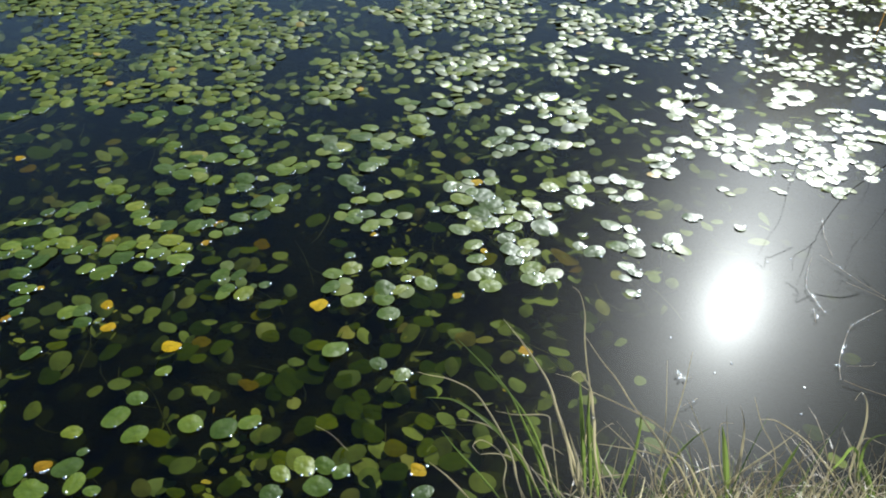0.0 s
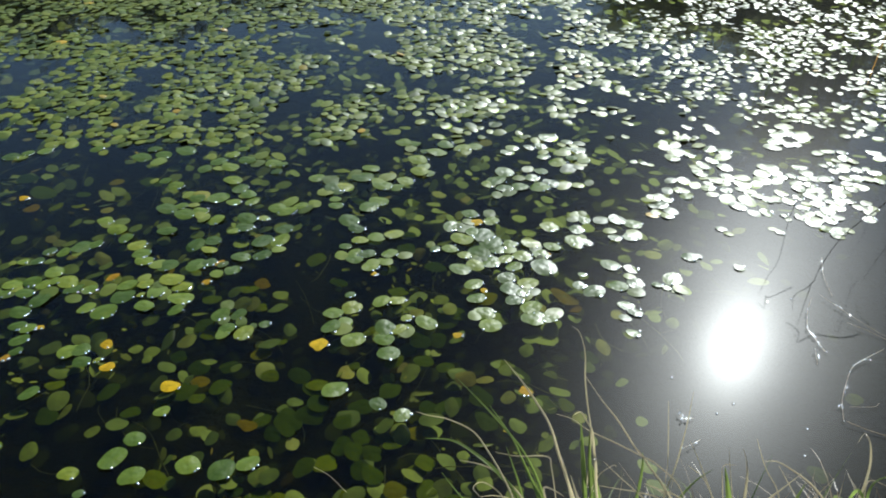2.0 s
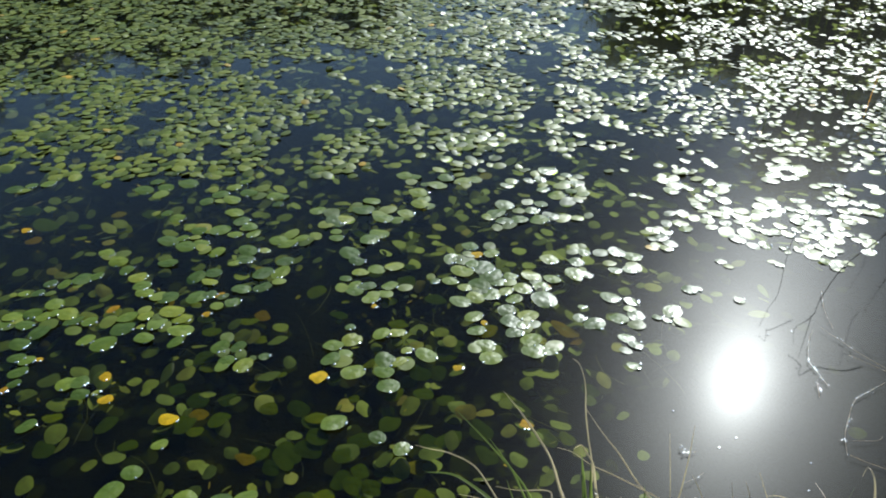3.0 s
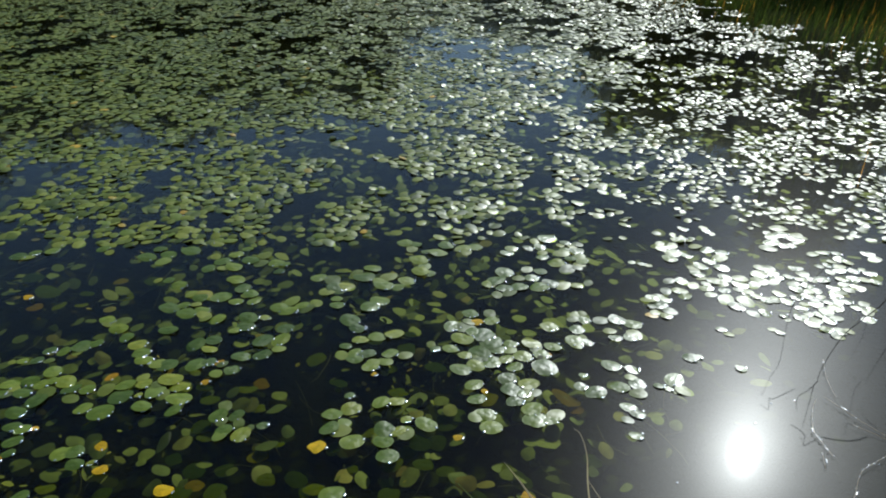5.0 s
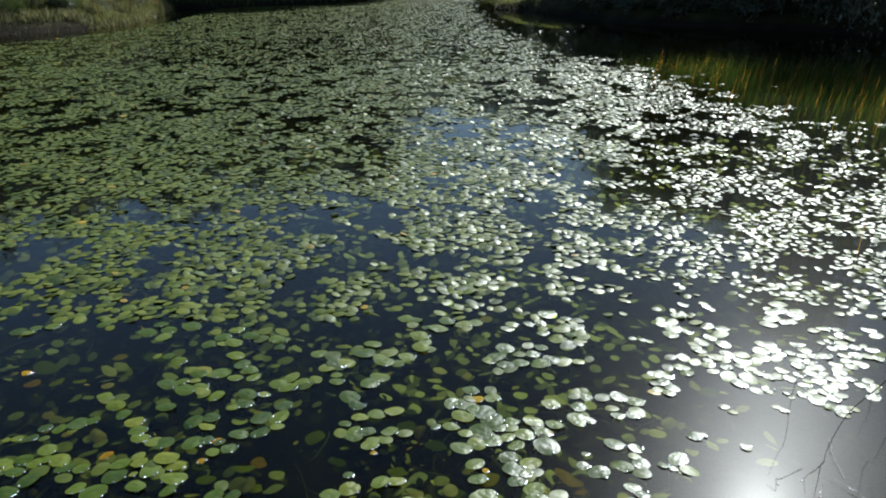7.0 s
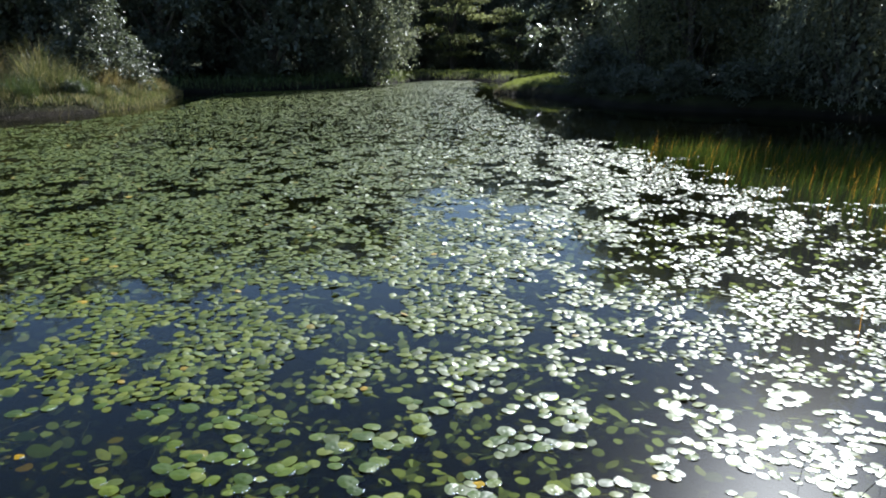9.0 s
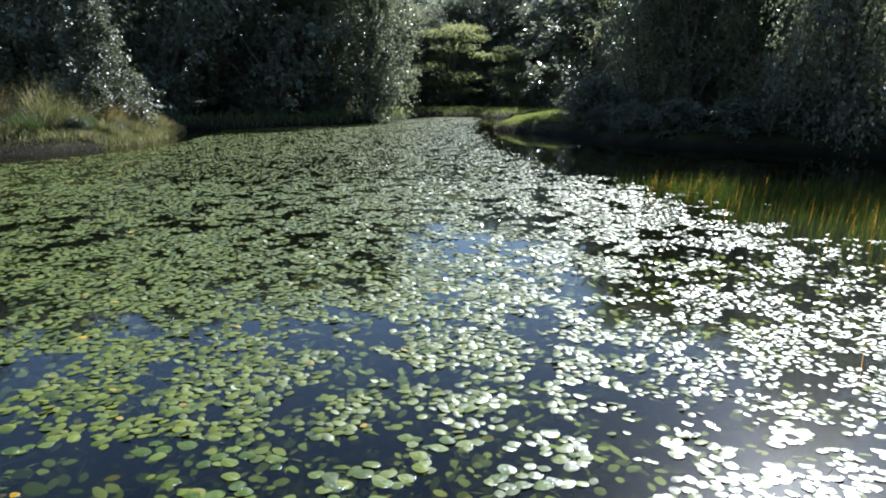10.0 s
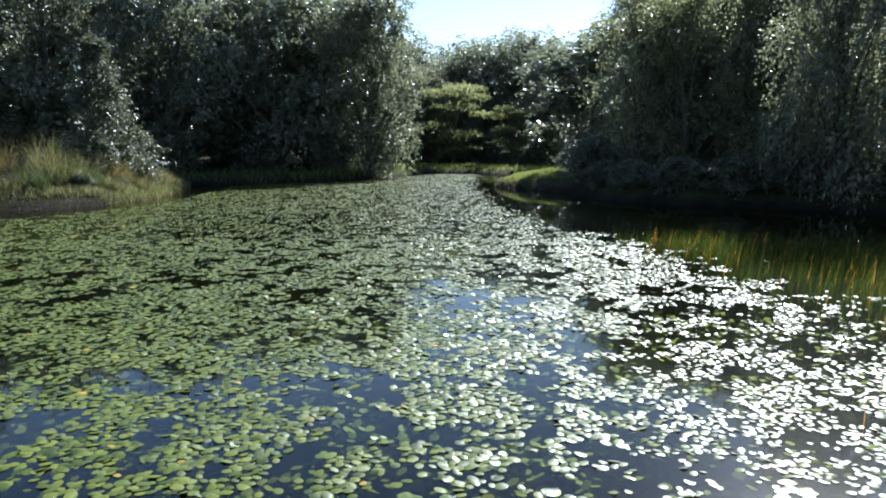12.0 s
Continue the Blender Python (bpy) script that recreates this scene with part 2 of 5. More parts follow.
M_BANKGRASS = leaf_material("bank_grass", [(0.0, (0.0413, 0.0513, 0.0165)), (0.4, (0.0885, 0.0969, 0.0308)), (0.75, (0.177, 0.154, 0.066)), (1.0, (0.401, 0.342, 0.198))], 0.5, 0.0, 0.45, True, 0.2, 5.0)
M_DRYGRASS = leaf_material("dry_bank_grass", [(0.0, (0.10, 0.085, 0.03)), (0.5, (0.20, 0.15, 0.06)), (1.0, (0.34, 0.27, 0.15))], 0.5, 0.0, 0.45, True, 0.2, 5.0)
M_THATCH = leaf_material("dead_brown_grass", [(0.0, (0.028, 0.022, 0.012)), (0.6, (0.075, 0.060, 0.032)), (1.0, (0.17, 0.14, 0.085))], 0.6, 0.0, 0.3, True, 0.2, 5.0)
M_SHADEGRASS = leaf_material("shade_grass", [(0.0, (0.05, 0.08, 0.02)), (1.0, (0.11, 0.13, 0.04))], 0.5, 0.0, 0.35, True, 0.2, 5.0)
M_LAWN = leaf_material("short_green_grass", [(0.0, (0.11, 0.135, 0.03)), (1.0, (0.23, 0.24, 0.08))], 0.5, 0.0, 0.5, True, 0.2, 5.0)
M_WEED = earth_material("brown_weed", [(0.3, (0.05, 0.04, 0.015)), (0.7, (0.12, 0.10, 0.04))], 30.0, 0.7)
M_TWIG = earth_material("dark_twig", [(0.3, (0.014, 0.012, 0.010)), (0.7, (0.035, 0.028, 0.022))], 30.0, 0.95)


# ------------------------------------------------------------------ mesh helpers
def mesh_of(name, verts, faces, mat, smooth=True):
    """verts: n x 3, faces: m x k, all of one kind."""
    me = bpy.data.meshes.new(name)
    v, f = np.asarray(verts, dtype=np.float32), np.asarray(faces, dtype=np.int32)
    k = f.shape[1]
    me.vertices.add(len(v))
    me.vertices.foreach_set("co", v.ravel())
    me.loops.add(f.size)
    me.loops.foreach_set("vertex_index", f.ravel())
    me.polygons.add(len(f))
    me.polygons.foreach_set("loop_start", np.arange(0, f.size, k, dtype=np.int32))
    me.polygons.foreach_set("loop_total", np.full(len(f), k, dtype=np.int32))
    me.polygons.foreach_set("use_smooth", np.full(len(f), smooth))
    me.materials.append(mat)
    me.update(calc_edges=True)
    me.validate()
    return me


def part_mesh(name, me, parent, label=""):
    ob = new(name, me)
    ob.parent = parent
    if label:
        ob["label"] = label
    return ob


def joined(shape_v, shape_f, mats):
    """Many placed copies of one shape as one pair of arrays. mats: n x 3 x 4."""
    n, k = len(mats), len(shape_v)
    v = np.einsum("nij,kj->nki", mats[:, :, :3], shape_v) + mats[:, None, :, 3]
    f = shape_f[None] + (np.arange(n) * k)[:, None, None]
    return v.reshape(-1, 3), f.reshape(-1, shape_f.shape[1])


def turns(yaw, tilt, lean, scale_x, scale_y, place):
    """Placing matrices, n x 3 x 4: turned about z, then tilted a little about x and y."""
    cz, sz = np.cos(yaw), np.sin(yaw)
    zero, one = np.zeros_like(yaw), np.ones_like(yaw)
    rz = np.array([[cz, -sz, zero], [sz, cz, zero], [zero, zero, one]]).transpose(2, 0, 1)
    c, s = np.cos(tilt), np.sin(tilt)
    rx = np.array([[one, zero, zero], [zero, c, -s], [zero, s, c]]).transpose(2, 0, 1)
    c, s = np.cos(lean), np.sin(lean)
    ry = np.array([[c, zero, s], [zero, one, zero], [-s, zero, c]]).transpose(2, 0, 1)
    m = rx @ ry @ rz
    m = m * np.stack([scale_x, scale_y, (scale_x + scale_y) / 2], 1)[:, None, :]
    return np.concatenate([m, place[:, :, None]], 2)


def tube(points, radii, sides=6):
    """A tapered tube through points: vertices and quads."""
    pts = [Vector(p) for p in points]
    verts, faces = [], []
    for i, p in enumerate(pts):
        d = (pts[min(i + 1, len(pts) - 1)] - pts[max(i - 1, 0)]).normalized()
        a = d.cross(Vector((0.31, 0.2, 0.93)) if abs(d.z) < 0.9 else Vector((1, 0, 0))).normalized()
        b = d.cross(a)
        for j in range(sides):
            w = 2 * math.pi * j / sides
            verts.append(p + (a * math.cos(w) + b * math.sin(w)) * radii[i])
    for i in range(len(pts) - 1):
        for j in range(sides):
            k = (j + 1) % sides
            faces.append((i * sides + j, i * sides + k, (i + 1) * sides + k, (i + 1) * sides + j))
    return verts, faces


def tubes(list_of):
    verts, faces = [], []
    for pts, radii, sides in list_of:
        v, f = tube(pts, radii, sides)
        faces += [tuple(i + len(verts) for i in q) for q in f]
        verts += v
    return [tuple(v) for v in verts], faces


def blades(rng, roots, height, width, lean_dir, bend, segs=5, spread=0.5):
    """Bent tapering grass blades as ribbons with a folded midrib. roots: n x 3; height, width, bend: n."""
    n = len(roots)
    az = rng.uniform(0, 2 * np.pi, n)
    d = np.stack([np.cos(az), np.sin(az)], 1) * spread + np.asarray(lean_dir)[None]
    d /= np.linalg.norm(d, axis=1)[:, None] + 1e-9
    side = np.stack([-d[:, 1], d[:, 0]], 1)
    rows = []
    for s in range(segs + 1):
        u = s / segs
        ang = bend * u
        r = np.where(np.abs(bend) < 1e-3, 0, height / bend * (1 - np.cos(ang)))
        z = np.where(np.abs(bend) < 1e-3, height * u, height / bend * np.sin(ang))
        c = np.concatenate([roots[:, :2] + d * r[:, None], (roots[:, 2] + z)[:, None]], 1)
        w = width * (1 - u) ** 0.7 * 0.5 + 0.0002
        off = np.concatenate([side * w[:, None], np.zeros((n, 1))], 1)
        lift = np.concatenate([d * (w * 0.5)[:, None], np.zeros((n, 1))], 1)
        rows += [c - off, c + lift, c + off]
    v = np.stack(rows, 1)
    k = v.shape[1]
    f = []
    for s in range(segs):
        a = s * 3
        f += [(a, a + 1, a + 4, a + 3), (a + 1, a + 2, a + 5, a + 4)]
    f = np.array(f)[None] + (np.arange(n) * k)[:, None, None]
    return v.reshape(-1, 3), f.reshape(-1, 4)


# ------------------------------------------------------------------ ground and water
SHORE = [(-3.0, 0.72), (0.1, 0.86), (0.45, 0.98), (1.4, 1.0), (3.0, 1.6), (5.6, 3.4), (8.6, 6.5), (11.0, 11.0), (11.6, 16.0), (9.2, 19.2),
         (6.6, 20.6), (5.2, 22.4), (4.4, 25.2), (3.2, 27.6), (2.1, 29.4), (2.4, 31.2), (4.2, 33.0), (5.0, 38.5), (2.0, 43.2),
         (-1.2, 43.6), (-2.6, 39.0), (-4.9, 34.4), (-7.4, 32.4), (-9.6, 31.0), (-11.2, 30.6), (-10.3, 29.4), (-9.7, 26.5), (-9.3, 24.0), (-9.2, 22.0),
         (-9.6, 20.2), (-10.8, 19.1), (-12.4, 18.0), (-15.0, 15.5), (-16.0, 8.0), (-11.0, 2.0)]


def shore_distance(px, py):
    """Metres inside the pond's outline (negative on land), for arrays of points."""
    px, py = np.asarray(px, float), np.asarray(py, float)
    best, inside = np.full(px.shape, 1e9), np.zeros(px.shape, bool)
    for (ax, ay), (bx, by) in zip(SHORE, SHORE[1:] + SHORE[:1]):
        ex, ey = bx - ax, by - ay
        u = np.clip(((px - ax) * ex + (py - ay) * ey) / (ex * ex + ey * ey), 0, 1)
        best = np.minimum(best, np.hypot(px - ax - u * ex, py - ay - u * ey))
        cross = (ay > py) != (by > py)
        with np.errstate(divide="ignore", invalid="ignore"):
            xx = ax + (py - ay) / (by - ay if by != ay else 1e-9) * ex
        inside ^= cross & (px < xx)
    return np.where(inside, best, -best)


def land_height(px, py):
    d = shore_distance(px, py)
    n = np.array([noise.noise((float(a) * 0.5, float(b) * 0.5, 0.3)) + 0.5 * noise.noise((float(a) * 1.7, float(b) * 1.7, 4.0)) for a, b in zip(np.ravel(px), np.ravel(py))]).reshape(d.shape)
    rise = np.where((np.asarray(py) < 4) & (np.abs(px) < 3), 0.16, 0.42)
    land = rise * (1 - np.exp(d / 0.35)) + np.clip(-d - 6, 0, 60) * 0.05 + 0.12 * n * np.clip(-d, 0, 1)
    land = land + np.clip(-d, 0, 0.6) / 0.6 * 0.26 * np.exp(-((np.asarray(px) - 5.0) ** 2 + (np.asarray(py) - 30.4) ** 2) / 1.9)
    bed = -0.75 * (1 - np.exp(-d / 0.9)) + 0.05 * n
    return np.where(d > 0, bed, land)


def build_ground():
    xs = np.unique(np.concatenate([[-900, -400, -200, -120, -80, -60], np.arange(-45, -16, 1.5), np.arange(-16, 13, 0.45), np.arange(-2.4, 2.4, 0.1), np.arange(13, 46, 1.5), [60, 80, 120, 200, 400, 900]]))
    ys = np.unique(np.concatenate([[-900, -400, -200, -100, -50, -25, -10, -4], np.arange(-2, 2.4, 0.1), np.arange(2.4, 48, 0.5), np.arange(48, 80, 2.5), [90, 120, 200, 400, 900]]))
    gx, gy = np.meshgrid(xs, ys)
    z = np.clip(land_height(gx, gy), -1, 4.5)
    v = np.stack([gx.ravel(), gy.ravel(), z.ravel()], 1)
    nx, ny = len(xs), len(ys)
    i = np.arange(nx * ny).reshape(ny, nx)
    f = np.stack([i[:-1, :-1].ravel(), i[:-1, 1:].ravel(), i[1:, 1:].ravel(), i[1:, :-1].ravel()], 1)
    me = mesh_of("ground", v, f, M_GROUND)
    tagged(new("ground", me), "grassy earth banks falling to a dark muddy pond bed", "ground", kind="structure")


build_ground()
WATER_X, WATER_Y = np.linspace(-30, 30, 31), np.linspace(-5, 60, 34)
gx, gy = np.meshgrid(WATER_X, WATER_Y)
gi = np.arange(gx.size).reshape(gx.shape)
water = new("water", mesh_of("water", np.stack([gx.ravel(), gy.ravel(), np.zeros(gx.size)], 1),
            np.stack([gi[:-1, :-1].ravel(), gi[:-1, 1:].ravel(), gi[1:, 1:].ravel(), gi[1:, :-1].ravel()], 1), M_WATER))
tagged(water, "still dark pond water reflecting trees and blue sky", "water", kind="structure")

tagged(new("silt_water", mesh_of("silt_water", np.stack([gx.ravel(), gy.ravel(), np.full(gx.size, -0.055)], 1),
              np.stack([gi[:-1, :-1].ravel(), gi[:-1, 1:].ravel(), gi[1:, 1:].ravel(), gi[1:, :-1].ravel()], 1), M_SILT)), "brown murky water lower in the pond", "water", kind="structure")


# ------------------------------------------------------------------ trees
LEAF = np.array([(0, 0, 0), (0.45, 0.32, 0.07), (1, 0, -0.1), (0.45, -0.32, 0.07)])


def leaf_quads(rng, place, way, size, droop=0.3, loose=0.5):
    """Folded leaves at the given places. way: where each one points."""
    n = len(place)
    yaw = np.arctan2(way[:, 1], way[:, 0]) + rng.normal(0, 0.75, n)
    lean = -np.arcsin(np.clip(way[:, 2], -1, 1)) * 0.6 + rng.normal(droop, 0.85 * loose, n)
    tilt = rng.normal(0, loose, n)
    cz, sz, cl, sl, ct, st = np.cos(yaw), np.sin(yaw), np.cos(lean), np.sin(lean), np.cos(tilt), np.sin(tilt)
    zero, one = np.zeros(n), np.ones(n)
    rz = np.array([[cz, -sz, zero], [sz, cz, zero], [zero, zero, one]]).transpose(2, 0, 1)
    ry = np.array([[cl, zero, sl], [zero, one, zero], [-sl, zero, cl]]).transpose(2, 0, 1)
    rx = np.array([[one, zero, zero], [zero, ct, -st], [zero, st, ct]]).transpose(2, 0, 1)
    m = (rz @ ry @ rx) * size[:, None, None]
    return joined(LEAF, np.array([[0, 1, 2, 3]]), np.concatenate([m, place[:, :, None]], 2))


def unit(v):
    return v / (np.linalg.norm(v, axis=1)[:, None] + 1e-9)


def crown_leaves(rng, lobes, sprays, per, leaf, reach, flat, inner):
    """Leafy sprays that stand out from each lobe of the crown, and larger leaves that close its inside. lobes: n x 4, centre and radius."""
    c = np.repeat(lobes, sprays, 0)
    n = len(c)
    out = unit(rng.normal(size=(n, 3)) + np.array([0, 0, 0.25]))
    squash = np.array([1, 1, 0.85 - 0.72 * flat])
    root = c[:, :3] + out * squash * (c[:, 3] * rng.uniform(0.55, 0.98, n))[:, None]
    way = unit(out * np.array([1, 1, 1 - 0.9 * flat]) + rng.normal(0, 0.35, (n, 3)) * np.array([1, 1, 1 - 0.8 * flat]) + np.array([0, 0, 0.05]))
    long = reach * rng.uniform(0.5, 1.5, n)
    u = np.tile(np.linspace(0.0, 1.0, per), n)
    root, way, long = np.repeat(root, per, 0), np.repeat(way, per, 0), np.repeat(long, per)
    place = root + way * (u * long)[:, None] + np.stack([0 * u, 0 * u, -0.35 * long * u * u * (1 - flat)], 1)
    place = place + rng.normal(0, 1, place.shape) * (0.14 * reach) * np.array([1, 1, 1 - 0.8 * flat])
    size = leaf * rng.uniform(0.6, 1.3, len(place)) * (1.1 - 0.35 * u)
    side = unit(way + rng.normal(0, 0.7, way.shape) * np.array([1, 1, 0.6]))
    v, f = leaf_quads(rng, place, side, size, 0.3 * (1 - flat))
    c = np.repeat(lobes, inner, 0)
    k = len(c)
    place = c[:, :3] + unit(rng.normal(size=(k, 3))) * squash * (c[:, 3] * rng.uniform(0.05, 0.62, k))[:, None]
    v2, f2 = leaf_quads(rng, place, unit(rng.normal(size=(k, 3))), leaf * rng.uniform(1.3, 2.2, k), 0.2)
    return np.concatenate([v, v2]), np.concatenate([f, f2 + len(v)])


def tree(name, seed, height, radius, low, n_lobes, sprays, per, leaf, mat, label, category="tree", reach=0.6, flat=0.0, lobe=0.36, cone=False, inner=110):
    """A tree at the origin: tapered trunk with limbs, and a crown of lobes full of leafy sprays. low: where the crown begins."""
    rng = np.random.default_rng(seed)
    root = new(name)
    u = (np.arange(n_lobes) + rng.uniform(0, 1, n_lobes)) / n_lobes
    around = np.arange(n_lobes) * 2.4 + rng.uniform(-0.5, 0.5, n_lobes)
    wide = np.clip(np.sin(np.pi * (0.14 + 0.76 * u)) ** 0.6, 0.2, 1) * radius
    if cone:
        u = u ** 1.4
        wide = radius * np.clip(1.02 - u, 0.06, 1)
    size = radius * lobe * rng.uniform(0.75, 1.3, n_lobes) * (np.clip(1.25 - u, 0.35, 1) if cone else 1)
    rr = np.clip(wide - size * 0.8, 0, None) * rng.uniform(0.7, 1.12, n_lobes)
    z = np.clip(low + (height - low) * u, size * 0.8 + 0.05, height - size * 0.8)
    lobes = np.stack([np.cos(around) * rr, np.sin(around) * rr, z, size], 1)
    core = lobes[::2].copy()
    core[:, :2] *= 0.35
    v, f = crown_leaves(rng, np.concatenate([lobes, core]) if not (cone or flat) else lobes, sprays, per, leaf, reach, flat, inner)
    lines = []
    bend = [rng.normal(0, 0.05 * height, 2) * k / 5 for k in range(6)]
    spine = [(bend[k][0], bend[k][1], height * 0.8 * k / 5 - (0.3 if k == 0 else 0)) for k in range(6)]
    r0 = 0.024 * height
    lines.append((spine, [r0 * (1.25 - 0.2 * k) for k in range(6)], 8))
    for c in lobes:
        k = int(np.clip(c[2] / height * 5 - 1, 0, 4))
        s, e = Vector(spine[k]), Vector(c[:3])
        mid = s.lerp(e, 0.5) + Vector((0, 0, 0.08 * (e - s).length))
        lines.append(([s, s.lerp(mid, 0.5), mid, e], [r0 * 0.42, r0 * 0.32, r0 * 0.22, r0 * 0.06], 5))
        for _ in range(3):
            tip = e + Vector(rng.normal(0, 1, 3)).normalized() * float(c[3]) * Vector((1, 1, 0.8 - 0.7 * flat)).length * 0.5
            lines.append(([e.lerp(mid, 0.3), e, tip], [r0 * 0.12, r0 * 0.08, r0 * 0.03], 4))
    tv, tf = tubes(lines)
    part_mesh("trunk", mesh_of("trunk", tv, tf, M_BARK), root, "grey-brown bark trunk with limbs")
    part_mesh("crown", mesh_of("crown", v, f, mat, False), root)
    return tagged(root, label, category, "trees round the pond")


def plant(proto, used, x, y, sx, sz, turn, label=""):
    """Sets the first tree in place, or a copy of it."""
    m = pose(x, y, float(land_height(np.array([x]), np.array([y]))[0]) - 0.05, 0, 0, turn) @ Matrix.Diagonal((sx, sx, sz, 1))
    if proto.name in used:
        ob = copy_thing(proto, m)
    else:
        used.add(proto.name)
        proto.matrix_basis = m
        ob = proto
    if label:
        ob["label"] = label
    return ob


used = set()
T_BROAD = tree("broadleaf_tree", 3, 9.4, 3.8, 1.2, 14, 42, 16, 0.20, M_LEAF, "dense dark green broadleaf tree at the water's edge")
T_TALL = tree("tall_tree", 5, 10.6, 3.8, 0.8, 14, 24, 14, 0.32, M_LEAF, "tall dark green broadleaf tree in shade", reach=0.8)
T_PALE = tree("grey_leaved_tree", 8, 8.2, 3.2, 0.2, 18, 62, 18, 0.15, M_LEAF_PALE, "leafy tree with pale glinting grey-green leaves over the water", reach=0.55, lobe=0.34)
T_FLAT = tree("layered_tree", 11, 6.0, 3.4, 0.9, 13, 60, 18, 0.15, M_LEAF_YELLOW, "yellow-green tree with flat layered branches", reach=0.42, flat=0.97, lobe=0.40, inner=20)
T_SAPLING = tree("young_tree", 14, 5.1, 2.0, 0.5, 20, 50, 14, 0.12, M_LEAF_GLOSSY, "slender young tree with glinting pale leaves", reach=0.34, lobe=0.30, cone=True, inner=60)

# far shore, on the left of the channel and behind the grassy spit
for x, y, sx, sz, turn in [(-6.6, 39.4, 0.95, 1.0, 20), (-8.4, 36.6, 1.05, 1.0, 140), (-12.8, 34.4, 1.0, 1.04, 260), (-17.0, 32.0, 1.0, 1.0, 75), (-20.5, 27.5, 1.0, 1.05, 300)]:
    plant(T_BROAD, used, x, y, sx, sz, turn)
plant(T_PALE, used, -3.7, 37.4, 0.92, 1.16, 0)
T_AIRY = tree("airy_tree", 23, 7.8, 2.9, 0.4, 17, 40, 15, 0.13, M_LEAF_AIRY, "open-crowned tree with bright glinting leaves on the shaded shore", reach=0.75, lobe=0.27, inner=25)
for x, y, sx, sz, turn in [(7.5, 28.0, 0.78, 0.98, 70), (8.8, 26.4, 0.92, 0.92, 190), (10.6, 24.8, 1.0, 0.92, 310), (12.8, 26.8, 1.2, 1.15, 250), (8.9, 30.4, 0.95, 0.95, 20), (11.4, 23.4, 1.1, 0.62, 80), (13.4, 20.8, 1.1, 0.75, 140), (15.4, 16.4, 1.3, 1.25, 200)]:
    plant(T_AIRY, used, x, y, sx, sz, turn)
for x, y, sx, sz, turn in [(-6.5, 42.5, 1.1, 0.92, 10), (-11.5, 41, 1.1, 0.95, 120), (-16.5, 39, 1.1, 1.0, 230), (-22, 36.5, 1.2, 1.0, 330), (-25, 30, 1.2, 1.05, 60), (-23.5, 23, 1.1, 1.1, 180),
                           (-8.6, 47, 1.2, 1.05, 75), (-14, 46, 1.2, 1.05, 200), (-19.5, 43.5, 1.2, 1.05, 310), (-26, 40, 1.25, 1.05, 130), (-30, 33, 1.25, 1.1, 15), (-28, 25.5, 1.2, 1.1, 250)]:
    plant(T_TALL, used, x, y, sx, sz, turn)
# far trees: pale leaf colour takes the place of haze over the distance
T_FAR = tree("far_tree", 29, 10.4, 3.8, 0.6, 16, 30, 14, 0.22, M_LEAF_PALE, "tall tree beyond the end of the pond, leaves coloured pale for haze", reach=0.8, inner=70)
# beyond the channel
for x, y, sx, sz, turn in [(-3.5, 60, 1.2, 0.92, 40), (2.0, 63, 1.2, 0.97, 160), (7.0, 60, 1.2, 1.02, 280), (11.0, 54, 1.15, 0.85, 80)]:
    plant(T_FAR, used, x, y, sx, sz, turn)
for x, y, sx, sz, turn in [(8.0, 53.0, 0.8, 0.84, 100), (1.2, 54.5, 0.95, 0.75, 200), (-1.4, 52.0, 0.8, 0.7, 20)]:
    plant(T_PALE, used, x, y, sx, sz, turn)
for x, y, sx, sz, turn in [(0.7, 49.0, 0.85, 1.0, 0), (4.9, 48.4, 0.72, 0.74, 130)]:
    plant(T_FLAT, used, x, y, sx, sz, turn)
for x, y, sx, sz, turn in [(-2.4, 55.0, 0.9, 0.90, 15), (3.4, 56.0, 1.0, 0.93, 125), (5.8, 58.0, 1.1, 0.85, 310), (8.4, 52.0, 1.0, 0.82, 235)]:
    plant(T_BROAD, used, x, y, sx, sz, turn)
# right shore
for x, y, sx, sz, turn in [(9.2, 29.0, 0.8, 0.82, 200), (11.4, 26.6, 0.95, 0.78, 310), (18.0, 17.6, 1.0, 0.98, 170)]:
    plant(T_BROAD, used, x, y, sx, sz, turn)
for x, y, sx, sz, turn in [(10.5, 33.5, 1.0, 0.85, 45), (13.5, 30.5, 1.05, 0.85, 155), (17.5, 29.5, 1.1, 0.9, 265), (21.5, 24.0, 1.1, 1.0, 15), (8.4, 41.0, 1.0, 0.74, 95)]:
    plant(T_TALL, used, x, y, sx, sz, turn)
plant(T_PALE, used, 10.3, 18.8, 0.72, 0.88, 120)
# unseen undergrowth, added to keep daylight from showing beneath the trees
T_SHRUB = tree("shrub", 17, 2.8, 2.0, 0.1, 9, 34, 13, 0.19, M_LEAF_GLOSSY, "dark shrub added to close bright gaps under the trees", "shrub", reach=0.45, inner=60)
